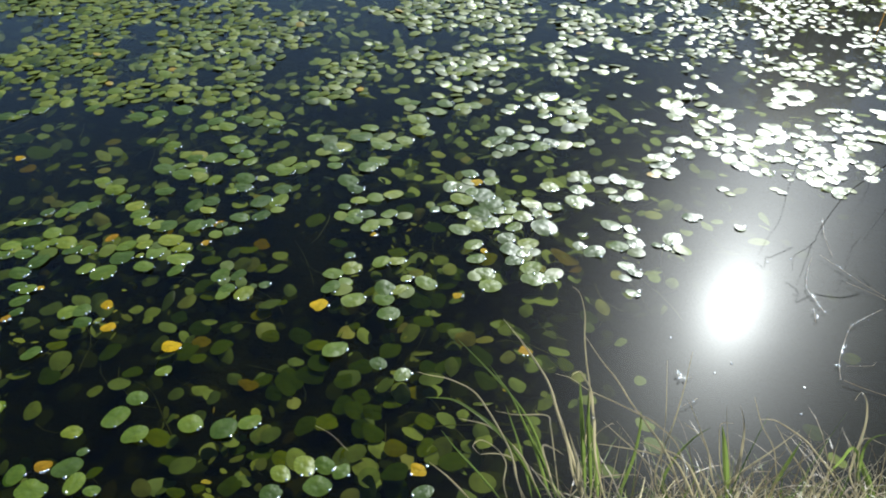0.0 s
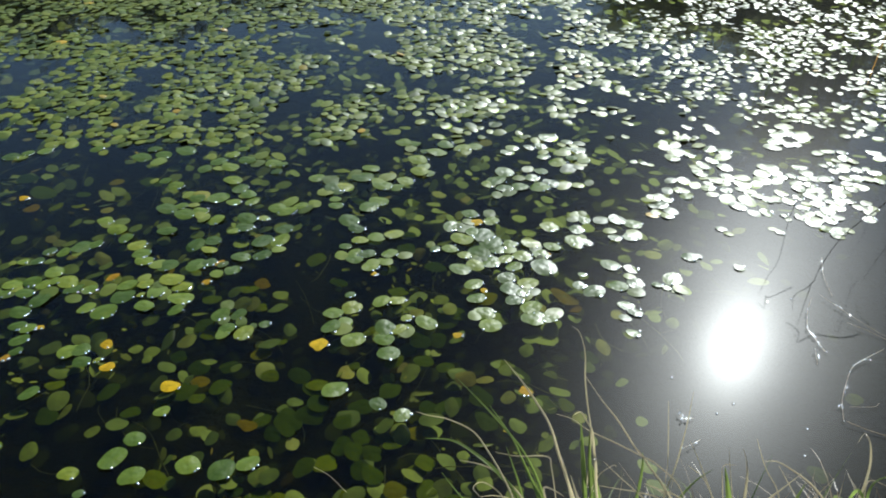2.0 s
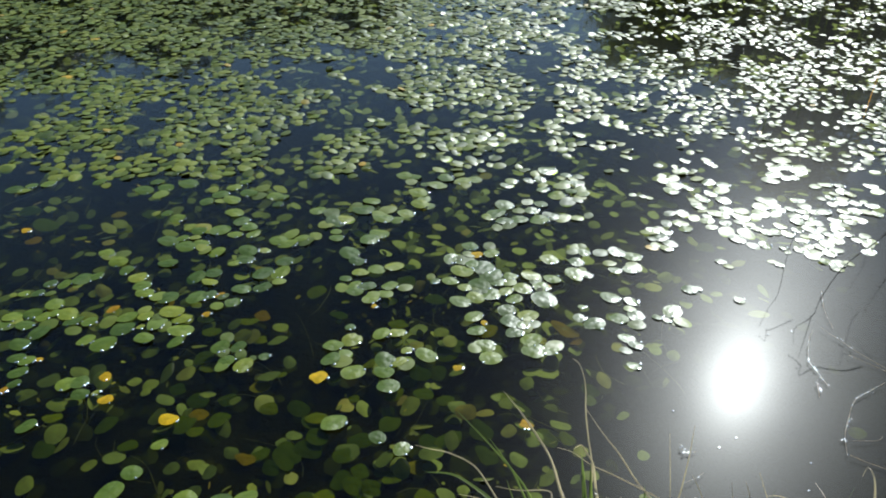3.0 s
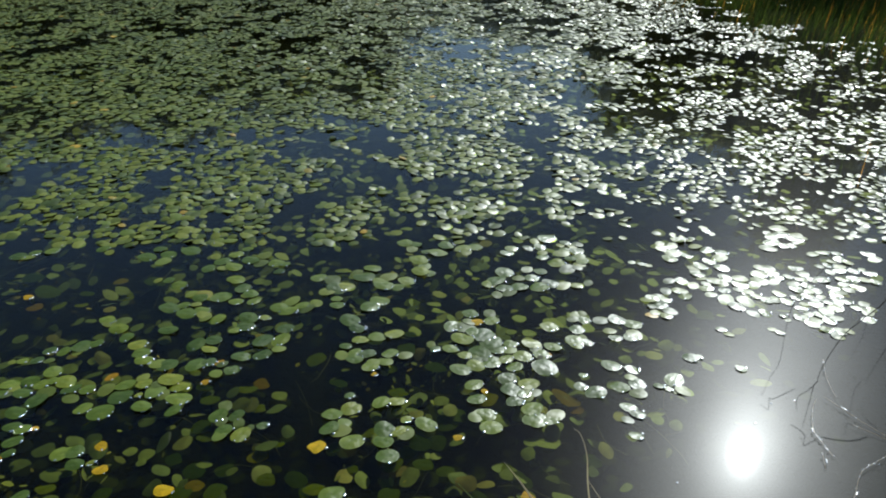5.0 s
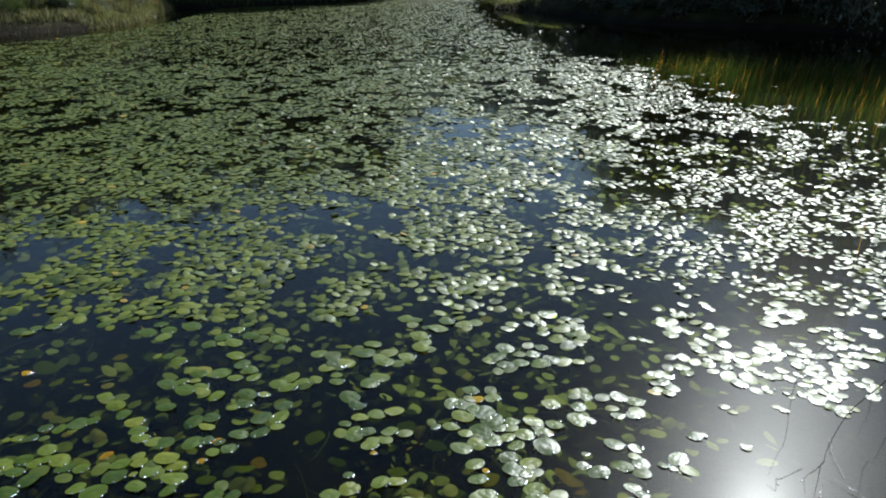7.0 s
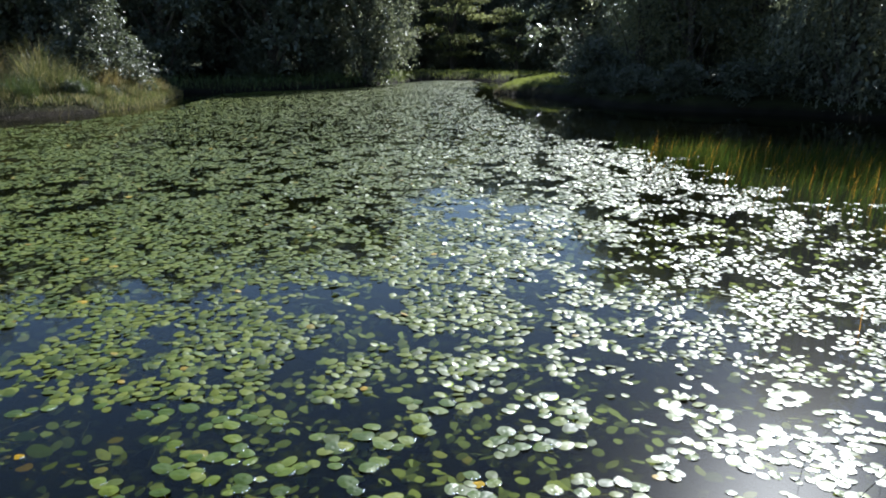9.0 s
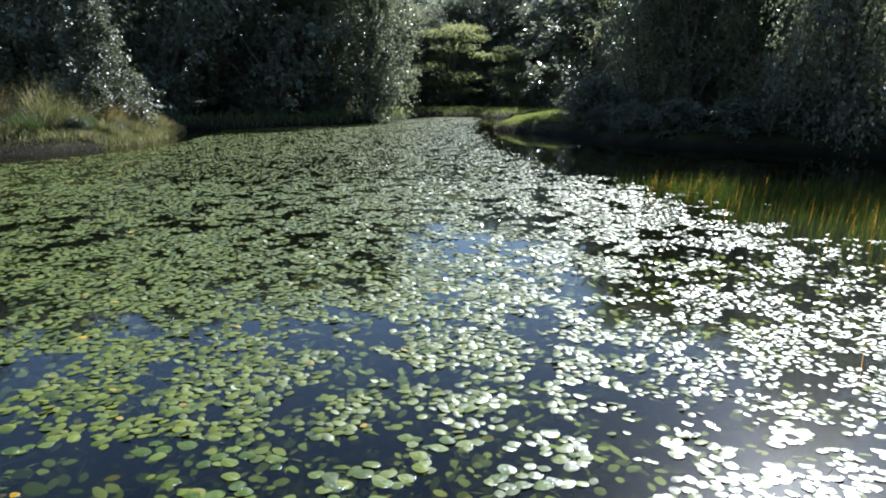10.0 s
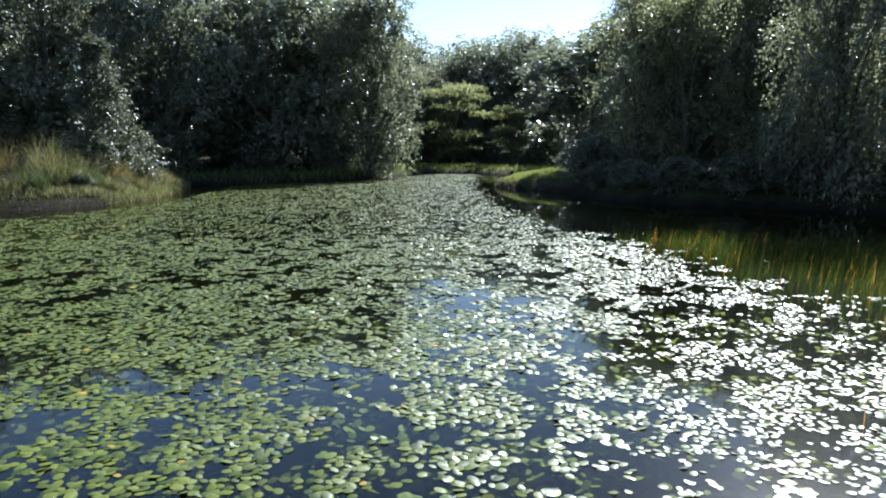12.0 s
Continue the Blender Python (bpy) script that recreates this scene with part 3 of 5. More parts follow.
# right shore
for x, y, sx, sz, turn in [(5.3, 25.8, 0.62, 0.6, 0), (5.3, 24.2, 0.55, 0.45, 75), (5.9, 22.6, 0.6, 0.5, 50), (7.0, 21.3, 0.75, 0.55, 210), (8.5, 20.4, 0.8, 0.6, 100), (9.9, 19.6, 0.85, 0.6, 150), (11.6, 17.8, 0.9, 0.7, 260), (12.0, 15.4, 0.9, 0.7, 20), (12.4, 18.8, 1.0, 1.1, 200),
                           (13.2, 16.0, 1.1, 1.2, 250), (13.0, 12.6, 1.2, 1.2, 300), (7.4, 29.4, 0.9, 0.8, 20), (12, 27.5, 1.7, 1.8, 260), (15, 24.0, 1.7, 1.8, 310),
                           (17.5, 20.0, 1.8, 1.8, 350), (17.0, 15.0, 1.8, 1.9, 30), (9.5, 30.6, 1.5, 1.6, 70)]:
    plant(T_SHRUB, used, x, y, sx, sz, turn)
# left shore
for x, y, sx, sz, turn in [(-5.8, 37.4, 1.1, 1.1, 30), (-9.2, 35.6, 1.0, 0.9, 80), (-17.0, 22.0, 1.25, 1.75, 330), (-10, 38.5, 1.7, 1.8, 10), (-14.5, 36.8, 1.7, 1.8, 60), (-19, 34.5, 1.8, 1.8, 110),
                           (-22, 30, 1.8, 1.8, 160), (-20.5, 24.5, 1.7, 1.8, 210)]:
    plant(T_SHRUB, used, x, y, sx, sz, turn)
# far shore
for x, y, sx, sz, turn in [(-3.0, 47.5, 1.2, 1.3, 45), (2.6, 51.0, 1.3, 1.3, 95), (6.4, 44.0, 1.1, 1.2, 145), (8.8, 36.0, 1.2, 1.0, 195)]:
    plant(T_SHRUB, used, x, y, sx, sz, turn)
for x, y, sx, sz, turn in [(-11.3, 20.6, 0.30, 0.32, 20), (-10.5, 21.0, 0.30, 0.30, 140), (-12.2, 20.3, 0.30, 0.3, 260), (-10.0, 22.4, 0.22, 0.22, 80)]:
    plant(T_SHRUB, used, x, y, sx, sz, turn, "low grey-green bush among the grass on the bank")["category"] = "bush"
plant(T_SAPLING, used, -11.3, 24.0, 1.0, 0.92, 0)


# ------------------------------------------------------------------ bank plants
def grass_patch(name, label, category, rng, roots, hmin, hmax, width, mat, lean=(0.0, 0.0), bend=(0.3, 1.2), segs=3):
    n = len(roots)
    v, f = blades(rng, roots, rng.uniform(hmin, hmax, n), width * rng.uniform(0.6, 1.3, n), lean, rng.uniform(bend[0], bend[1], n), segs)
    return tagged(new(name, mesh_of(name, v, f, mat, False)), label, category, kind="stuff")


def on_land(rng, x0, x1, y0, y1, n, dmin, dmax):
    """Random places within a box, at dmin to dmax metres from the shoreline on the land side."""
    px, py = rng.uniform(x0, x1, n), rng.uniform(y0, y1, n)
    d = -shore_distance(px, py)
    keep = (d > dmin) & (d < dmax)
    px, py = px[keep], py[keep]
    return np.stack([px, py, land_height(px, py) - 0.02], 1)


rng = np.random.default_rng(21)
# grassy spit on the left shore
grass_patch("bank_grass", "low yellow-green grass on the far bank", "grass", rng, on_land(rng, -16, -8, 17, 29, 15000, 0.4, 2.6), 0.07, 0.32, 0.022, M_BANKGRASS)
grass_patch("bank_grass", "short yellow-green grass hanging over the far bank's edge", "grass", rng, np.concatenate([on_land(rng, -10.9, -9, 20.4, 30, 18000, -0.03, 0.7), on_land(rng, -12.2, -9.5, 18, 21, 5000, 0.3, 0.9)]), 0.06, 0.30, 0.018, M_BANKGRASS, (0, 0), (0.4, 2.2))
for x, y, h, r in [(-12.9, 20.9, 1.7, 0.5), (-11.6, 21.2, 1.75, 0.42), (-13.8, 20.4, 1.5, 0.5), (-12.6, 19.7, 0.9, 0.4), (-10.9, 21.7, 1.25, 0.45), (-10.4, 22.8, 1.1, 0.4), (-10.1, 24.0, 0.9, 0.35), (-9.9, 21.6, 0.55, 0.3), (-10.1, 25.6, 0.7, 0.35), (-11.8, 19.6, 0.5, 0.4),
                   (-12.1, 21.9, 1.7, 0.6), (-11.2, 20.9, 1.1, 0.5), (-10.5, 21.3, 0.8, 0.45), (-9.8, 23.0, 0.6, 0.4), (-11.4, 20.1, 0.8, 0.45), (-13.4, 19.3, 0.8, 0.5), (-14.6, 19.6, 1.3, 0.5), (-10.4, 27.0, 0.5, 0.4)]:
    k = 800
    a, q = rng.uniform(0, 6.283, k), r * np.sqrt(rng.uniform(0, 1, k))
    px, py = x + np.cos(a) * q, y + np.sin(a) * q
    grass_patch("grass_tussock", "tall dry yellow-green grass tussock on the bank", "grass", rng, np.stack([px, py, land_height(px, py) - 0.03], 1), h * 0.35, h * 1.15, 0.013, rng.choice([M_BANKGRASS, M_DRYGRASS, M_SHADEGRASS], p=[0.5, 0.3, 0.2]), (0.1, 0.0), (0.4, 2.5))
for x0, x1, y0, y1, k in [(-18, -2, 31, 42, 12000)]:
    grass_patch("shore_grass", "dark grass and ferns along the shaded shore", "grass", rng, on_land(rng, x0, x1, y0, y1, k, -0.05, 1.6), 0.15, 0.6, 0.03, M_SHADEGRASS, (0, 0), (0.4, 1.9))
grass_patch("dead_thatch", "brown dead grass hanging over the muddy edge of the bank", "grass", rng, on_land(rng, -14, -9, 17.5, 27, 15000, -0.04, 0.5), 0.05, 0.22, 0.014, M_THATCH, (0, 0), (0.8, 2.8))
grass_patch("dead_thatch", "brown dead grass along the foot of the low point", "grass", rng, on_land(rng, 1.8, 4.6, 26.5, 30.5, 5000, -0.05, 0.4), 0.06, 0.24, 0.016, M_THATCH, (0, 0), (0.6, 2.4))
grass_patch("bank_grass", "bright green short grass along the bank's edge", "grass", rng, on_land(rng, -10.9, -8.6, 21.0, 27.5, 12000, 0.12, 0.7), 0.06, 0.22, 0.018, M_LAWN, (0, 0), (0.3, 1.6))
# sunlit point on the right and the meadow beyond the channel
grass_patch("point_grass", "bright sunlit green grass on the low point", "grass", rng, on_land(rng, 2.2, 5.9, 28.0, 32.4, 11000, 0.16, 2.4), 0.04, 0.16, 0.02, M_LAWN)
grass_patch("meadow_grass", "pale green waterside grass at the channel's end", "grass", rng, on_land(rng, -4, 7, 40, 50, 9000, 0.05, 3.5), 0.08, 0.26, 0.03, M_LAWN)


# sedge bed standing in the water
def build_reeds():
    r = np.random.default_rng(33)
    n = 30000
    px, py = r.uniform(3.0, 12.0, n), r.uniform(5.6, 13.4, n)
    edge = np.interp(py, [5.6, 6.2, 7.1, 8.2, 9.2, 11.1, 12.8, 13.4], [4.6, 4.2, 3.8, 3.6, 3.4, 3.1, 2.85, 3.0])
    back = np.interp(px, [3.4, 5.0, 8.0, 12.0], [12.9, 12.6, 11.6, 11.4])
    keep = (px > edge + r.exponential(0.75, n) - 0.6) & (py < back) & (shore_distance(px, py) > 0.05)
    keep &= np.array([noise.noise((a * 1.3, b * 1.6, 5.0)) for a, b in zip(px, py)]) + 0.6 * np.clip((px - edge) / 1.6, 0, 1) > r.uniform(-0.25, 0.45, n)
    roots = np.stack([px, py, np.full(n, -0.25)], 1)[keep]
    grass_patch("sedge_bed", "green sedge with orange-brown dying tips standing in the water", "reeds", r, roots, 0.26, 0.58, 0.009, M_REED, (0.7, 0.0), (0.1, 1.0), 3)


build_reeds()


def build_stems():
    """Thin single stems standing among the floating leaves."""
    r = np.random.default_rng(35)
    n = 150
    py = r.uniform(3.4, 9.5, n)
    px = r.uniform(0.42, 0.66, n) * py + 0.1
    roots = np.stack([px, py, np.full(n, -0.15)], 1)
    v, f = blades(r, roots, r.uniform(0.2, 0.5, n), r.uniform(0.002, 0.004, n), (0.1, 0), r.uniform(0.05, 0.5, n), 3)
    tagged(new("rush_stems", mesh_of("rush_stems", v, f, M_REED, False)), "thin scattered rush stems rising from the water", "reeds", kind="stuff")


build_stems()


# ------------------------------------------------------------------ floating leaves
def pad_shape(rng, segs, rings, ragged=0.025):
    """An oval floating leaf of length 1: a low dome with a wavy rim and a dimple over the stalk. Vertices, triangles-as-quads."""
    ph, amp = rng.uniform(0, 6.283, 3), rng.uniform(0.0, ragged, 3)
    bite, depth = rng.uniform(0, 6.283), (rng.uniform(0.06, 0.2) if rng.uniform() < 0.4 and segs > 16 else 0.0)
    verts = [(0.0, 0.0, 0.03)]
    for k in range(1, rings + 1):
        u = k / rings
        for j in range(segs):
            w = 2 * math.pi * j / segs
            edge = 1 + sum(amp[i] * math.sin((i + 2) * w + ph[i]) for i in range(3)) - depth * math.exp(-((w - bite + math.pi) % (2 * math.pi) - math.pi) ** 2 / 0.05)
            z = 0.050 * (1 - u * u) + (0.016 if rings > 2 and k == rings else 0.0) + 0.014 * math.sin(w * 2 + ph[0]) * u * u + 0.012 * math.sin(3 * w + ph[1]) * u
            verts.append((0.5 * u * edge * math.cos(w), 0.385 * u * edge * math.sin(w), z))
    tris = [(0, 1 + j, 1 + (j + 1) % segs) for j in range(segs)]
    for k in range(rings - 1):
        a, b = 1 + k * segs, 1 + (k + 1) * segs
        for j in range(segs):
            q = (j + 1) % segs
            tris += [(a + j, b + j, b + q), (a + j, b + q, a + q)]
    return np.array(verts), np.array(tris)


# open water and thick drifts among the leaves: centre, and half their width and depth
OPEN_WATER = [(-2.60, 4.97, 0.25, 0.18), (-3.04, 4.87, 0.14, 0.13), (-2.08, 4.70, 0.16, 0.15), (-0.95, 4.82, 0.20, 0.22), (-0.48, 4.67, 0.14, 0.23), (-0.47, 4.10, 0.15, 0.24), (-1.64, 3.87, 0.08, 0.15), (-2.24, 4.22, 0.14, 0.10), (-2.50, 3.95, 0.13, 0.17), (-1.62, 3.45, 0.10, 0.12), (-0.85, 3.30, 0.08, 0.12), (-0.74, 3.75, 0.13, 0.09), (-0.18, 3.38, 0.07, 0.13), (-2.97, 5.36, 0.13, 0.12), (-1.25, 3.40, 0.06, 0.09), (0.57, 3.81, 0.19, 0.20), (0.57, 4.96, 0.16, 0.16), (0.63, 3.38, 0.26, 0.21), (1.12, 4.36, 0.15, 0.10), (1.06, 3.38, 0.17, 0.23), (1.48, 3.33, 0.23, 0.22), (1.41, 5.58, 0.32, 0.39), (1.83, 4.69, 0.18, 0.21), (1.84, 3.90, 0.20, 0.18)]
DRIFTS = [(0.36, 4.42, 0.26, 0.23), (0.90, 4.17, 0.14, 0.17), (0.24, 3.63, 0.14, 0.15), (1.48, 3.90, 0.13, 0.12), (1.35, 4.38, 0.18, 0.16), (1.09, 4.91, 0.24, 0.25), (2.13, 5.66, 0.28, 0.33), (1.98, 3.47, 0.21, 0.16), (-0.15, 4.27, 0.16, 0.18), (-0.43, 3.53, 0.17, 0.12), (-0.98, 3.45, 0.12, 0.15), (-1.45, 3.53, 0.15, 0.10), (-1.93, 3.73, 0.22, 0.17), (-1.44, 3.76, 0.14, 0.12), (-1.31, 4.32, 0.22, 0.22), (-1.92, 4.22, 0.14, 0.15), (-0.77, 4.15, 0.10, 0.17), (0.36, 5.59, 0.37, 0.42), (3.18, 6.21, 0.30, 0.24), (2.36, 4.36, 0.18, 0.18), (-2.08, 5.21, 0.26, 0.26), (-1.43, 5.21, 0.30, 0.26), (3.68, 6.01, 0.25, 0.22), (1.17, 3.27, 0.10, 0.07)]


def field_density(px, py, r):
    """How thickly the floating leaves lie: nearly closed far out, in drifts and gaps nearer the bank."""
    d = shore_distance(px, py)
    drift = np.array([noise.noise((a * 0.55, b * 0.4, 1.0)) for a, b in zip(px, py)])
    clus = np.array([0.75 * noise.noise((a * 2.2, b * 1.9, 7.0)) + 0.8 * noise.noise((a * 5.6, b * 5.0, 3.0)) for a, b in zip(px, py)])
    base = np.interp(py, [2.4, 4.0, 7.0, 12.0, 40.0], [0.50, 0.53, 0.555, 0.585, 0.64])
    p = base + 0.12 * drift + np.interp(py, [6.0, 8.0], [0.38, 0.50]) * clus
    for patches, weight in ((OPEN_WATER, -0.20), (DRIFTS, 0.10)):
        for cx, cy, sx, sy in patches:
            p = p + weight * np.exp(-(((px - cx) / (1.1 * sx)) ** 2 + ((py - cy) / (1.1 * sy)) ** 2) ** 1.3)
    right = np.interp(py, [2.0, 5.0, 7.0, 9.0, 11.0, 12.8, 15.0, 20.0, 27.0, 30.0, 44.0], [3.9, 4.8, 4.6, 4.2, 3.8, 3.3, 2.75, 2.2, 2.0, 2.0, 2.6])
    p = p - np.where(py < 14, 0.45, 1.0) * np.clip((px - right + 0.9) / 1.6, 0, 3) - 0.015 * np.clip((px - 0.2 * py) / 0.6, 0, 1)
    p = np.where(d < np.where(py > 13, np.interp(px, [-10.5, -7.9], [3.2, 0.55]), 0.5), 0, p)
    return p


def build_field():
    r = np.random.default_rng(44)
    groups = [(1.2, 6.0, 0.050, 9, 2), (6.0, 13.0, 0.049, 8, 1), (13.0, 43.0, 0.070, 6, 1)]
    for y0, y1, step, segs, rings in groups:
        xs, ys = np.arange(-17, 7, step), np.arange(y0, y1, step)
        gx, gy = np.meshgrid(xs, ys)
        px = gx.ravel() + r.uniform(-0.42, 0.42, gx.size) * step
        py = gy.ravel() + r.uniform(-0.42, 0.42, gx.size) * step
        wide = np.abs(px) < (0.95 * py + 2.6 if y0 < 5 else 0.8 * py + 1.8)
        px, py = px[wide], py[wide]
        keep = (field_density(px, py, r) > r.uniform(0.40, 0.60, len(px))) & ((py > 3.15) | (np.abs(px) > 0.62 * py + 0.42))
        px, py = px[keep], py[keep]
        n = len(px)
        size = step * r.uniform(0.75, 1.3, n) * {1.2: 1.24, 6.0: 1.26}.get(y0, 1.0) * np.where((px > 0.28 * py) & (py < 14), np.interp(py, [4.5, 7.0], [0.78, 0.68]), 1.0)
        vs, fs, base = [], [], 0
        kind = r.integers(0, 4, n)
        for k in range(4):
            sv, sf = pad_shape(r, segs, rings)
            pick = kind == k
            m = turns(r.uniform(0, 6.283, n)[pick], r.normal(0, 0.12 if y0 < 5 else 0.14, n)[pick], r.normal(0, 0.12 if y0 < 5 else 0.14, n)[pick], size[pick], size[pick],
                      np.stack([px[pick], py[pick], r.uniform(0.0008, 0.0042, pick.sum())], 1))
            v, f = joined(sv, sf, m)
            vs.append(v)
            fs.append(f + base)
            base += len(v)
        # sparkle: mirror-like beads added where the sun glints on the rims
        if y0 < 10:
            spots = r.choice(n, int(n * (0.42 if y0 < 5 else 0.13)), replace=False)
            a = r.normal(-0.7, 0.5, len(spots))
            at = np.stack([px[spots] + np.cos(a) * size[spots] * 0.45, py[spots] + np.sin(a) * size[spots] * 0.36, np.full(len(spots), 0.005)], 1)
            rad = r.uniform(0.0024, 0.0050, len(spots))
            bv = np.array([(1, 0, 0), (0.5, 0.87, 0), (-0.5, 0.87, 0), (-1, 0, 0), (-0.5, -0.87, 0), (0.5, -0.87, 0), (0, 0, 0.4), (0, 0, -0.4)])
            bf = np.array([(j, (j + 1) % 6, 6) for j in range(6)] + [((j + 1) % 6, j, 7) for j in range(6)])
            zero = np.zeros(len(spots))
            v, f = joined(bv, bf, turns(zero, zero, zero, rad, rad, at))
            tagged(new("water_beads", mesh_of("water_beads", v, f, M_BEAD)), "bright beads standing for sun glints on the rims of floating leaves", "water drops", kind="stuff")
        tagged(new("floating_leaves", mesh_of("floating_leaves", np.concatenate(vs), np.concatenate(fs), M_PAD_FIELD)),
               "drift of oval green floating pond leaves", "water plants", kind="stuff")


build_field()


def build_sunken():
    r = np.random.default_rng(55)
    n = 25000
    px, py = r.uniform(-5.0, 4.5, n), 0.9 + 6.3 * r.uniform(0, 1, n) ** 1.2
    clus = np.array([noise.noise((a * 1.6, b * 1.6, 12.0)) for a, b in zip(px, py)])
    keep = (np.abs(px) < 0.7 * py + 0.6) & (shore_distance(px, py) > 0.12) & (clus + 0.22 + 0.14 * ((np.abs(px) < 1.0) & (py > 1.8) & (py < 3.4)) > r.uniform(-0.2, 0.2, n)) & (px < 0.35 + 0.55 * py * np.clip((py - 1.2) / 1.5, 0, 1) + r.normal(0, 0.25, n))
    keep &= ~((px < -0.25) & (py < 1.9) & (r.uniform(0, 1, n) < 0.45))
    keep &= ~((px > 0.24 * py) & (r.uniform(0, 1, n) < 0.3))
    px, py = px[keep], py[keep]
    m = len(px)
    size = r.uniform(0.040, 0.080, m)
    mats = turns(r.uniform(0, 6.283, m), r.normal(0, 0.25, m), r.normal(0, 0.25, m), size, size, np.stack([px, py, -r.uniform(0.012, 0.14, m)], 1))
    for here, segs, rings in ((py < 2.3, 16, 3), (py >= 2.3, 9, 1)):
        kind, vs, fs, base = r.integers(0, 3, m), [], [], 0
        for k in range(3):
            v, f = joined(*pad_shape(r, segs, rings, 0.075), mats[here & (kind == k)])
            vs.append(v)
            fs.append(f + base)
            base += len(v)
        tagged(new("sunken_leaves", mesh_of("sunken_leaves", np.concatenate(vs), np.concatenate(fs), M_SUNK)), "olive green leaves hanging below the water's surface", "water plants", kind="stuff")


build_sunken()


def build_litter():
    """Scraps of dead leaf and weed drifting just under the surface."""
    r = np.random.default_rng(58)
    n = 8000
    px, py = r.uniform(-2.6, 1.4, n), r.uniform(0.95, 4.2, n)
    clus = np.array([noise.noise((a * 2.6, b * 2.6, 31.0)) + 0.6 * noise.noise((a * 9, b * 9, 4.0)) for a, b in zip(px, py)])
    keep = (np.abs(px) < 0.65 * py + 0.4) & (shore_distance(px, py) > 0.1) & (clus > r.uniform(0.05, 0.5, n)) & (px < 0.1 + 0.16 * py)
    px, py = px[keep], py[keep]
    m = len(px)
    size = r.uniform(0.012, 0.045, m)
    mats = turns(r.uniform(0, 6.283, m), r.normal(0, 0.5, m), r.normal(0, 0.5, m), size, size * r.uniform(0.3, 1.2, m), np.stack([px, py, -r.uniform(0.02, 0.09, m)], 1))
    v, f = joined(*pad_shape(r, 7, 1, 0.12), mats)
    tagged(new("leaf_litter", mesh_of("leaf_litter", v, f, M_LITTER)), "brown and olive scraps of dead leaf under the water", "leaf litter", kind="stuff")


M_LITTER = leaf_material("dead_leaf", [(0.0, (0.04, 0.036, 0.0096)), (0.5, (0.08, 0.068, 0.016)), (0.85, (0.112, 0.104, 0.024)), (0.93, (0.16, 0.096, 0.012)), (1.0, (0.24, 0.136, 0.012))], 0.8, 0.0, 0.0, True, 0.5, 60.0)
build_litter()


# single leaves near the bank
def pad_meshes(mat, count, seed, name):
    r = np.random.default_rng(seed)
    out = []
    for _ in range(count):
        v, f = pad_shape(r, 22, 4, {"sunken_leaf": 0.085, "yellow_pad": 0.10}.get(name, 0.035))
        out.append(mesh_of(name, v, f, mat))
    return out


PADS, PADS_YELLOW, PADS_SUNK = pad_meshes(M_PAD, 12, 61, "lily_pad"), pad_meshes(M_PAD_YELLOW, 5, 62, "yellow_pad"), pad_meshes(M_SUNK_ONE, 14, 63, "sunken_leaf")
pick = random.Random(71)


def bead_mesh():
    bm = bmesh.new()
    bmesh.ops.create_uvsphere(bm, u_segments=8, v_segments=6, radius=1.0, matrix=Matrix.Diagonal((1, 1, 0.38, 1)))
    for fc in bm.faces:
        fc.smooth = True
    me = bpy.data.meshes.new("water_bead")
    bm.to_mesh(me)
    bm.free()
    me.materials.append(M_BEAD)
    return me


BEAD = bead_mesh()


def bead(parent, x, y, z, r):
    ob = part_mesh("water_bead", BEAD, parent)
    ob.matrix_basis = Matrix.LocRotScale((x, y, z), None, (r, r, r))
    return ob


COMPANIONS = []


def float_pad(x, y, length, turn, yellow=False):
    """One floating leaf; beads on its near right rim stand for sun glints."""
    root = new("yellow_pad" if yellow else "lily_pad", pick.choice(PADS_YELLOW if yellow else PADS))
    tilt = pick.gauss(0, 3.2), pick.gauss(0, 3.2)
    if x < 1.0 and 1.75 < y and not yellow and pick.random() < 0.45:
        a = pick.uniform(0, 6.283)
        COMPANIONS.append((x + math.cos(a) * length * 0.8, y + math.sin(a) * length * 0.72, length * pick.uniform(0.65, 0.9)))
    if x > 0.55 and y > 2.25 and not yellow:
        length *= 0.86
        for _ in range(pick.choice((0, 1, 1, 2))):
            a = pick.uniform(0, 6.283)
            COMPANIONS.append((x + math.cos(a) * length * 0.75, y + math.sin(a) * length * 0.7, length * pick.uniform(0.7, 1.0)))
    size = length * (0.76 if yellow else 0.89)
    root.matrix_basis = pose(x, y, (0.001 if yellow else pick.uniform(0.0008, 0.0038)), tilt[0], tilt[1], turn + pick.choice((0, 180)) + pick.gauss(0, 4)) @ Matrix.Diagonal((size, size * pick.uniform(0.95, 1.14), size, 1))
    tagged(root, "yellowed oval floating leaf among green ones" if yellow else "oval waxy green leaf floating on the water", "pond leaf", "floating leaves by the bank")
    inv = root.matrix_basis.inverted()
    for _ in range(pick.choice((1, 1, 1, 2, 2, 3, 4))):
        a = radians(pick.gauss(-40, 35))
        at = inv @ Vector((x + math.cos(a) * length * 0.42, y + math.sin(a) * length * 0.37, 0.005))
        rr = pick.uniform(0.0028, 0.0050) / size
        bead(root, at.x, at.y, at.z, rr)
    return root


def sink_leaf(x, y, length, turn):
    ob = new("sunken_leaf", pick.choice(PADS_SUNK))
    size = length * 0.98
    ob.matrix_basis = pose(x, y, -pick.uniform(0.014, 0.045), pick.gauss(0, 7), pick.gauss(0, 7), turn) @ Matrix.Diagonal((size, size, size, 1))
    return tagged(ob, "olive green leaf lying just under the water", "pond leaf", "sunken leaves by the bank")


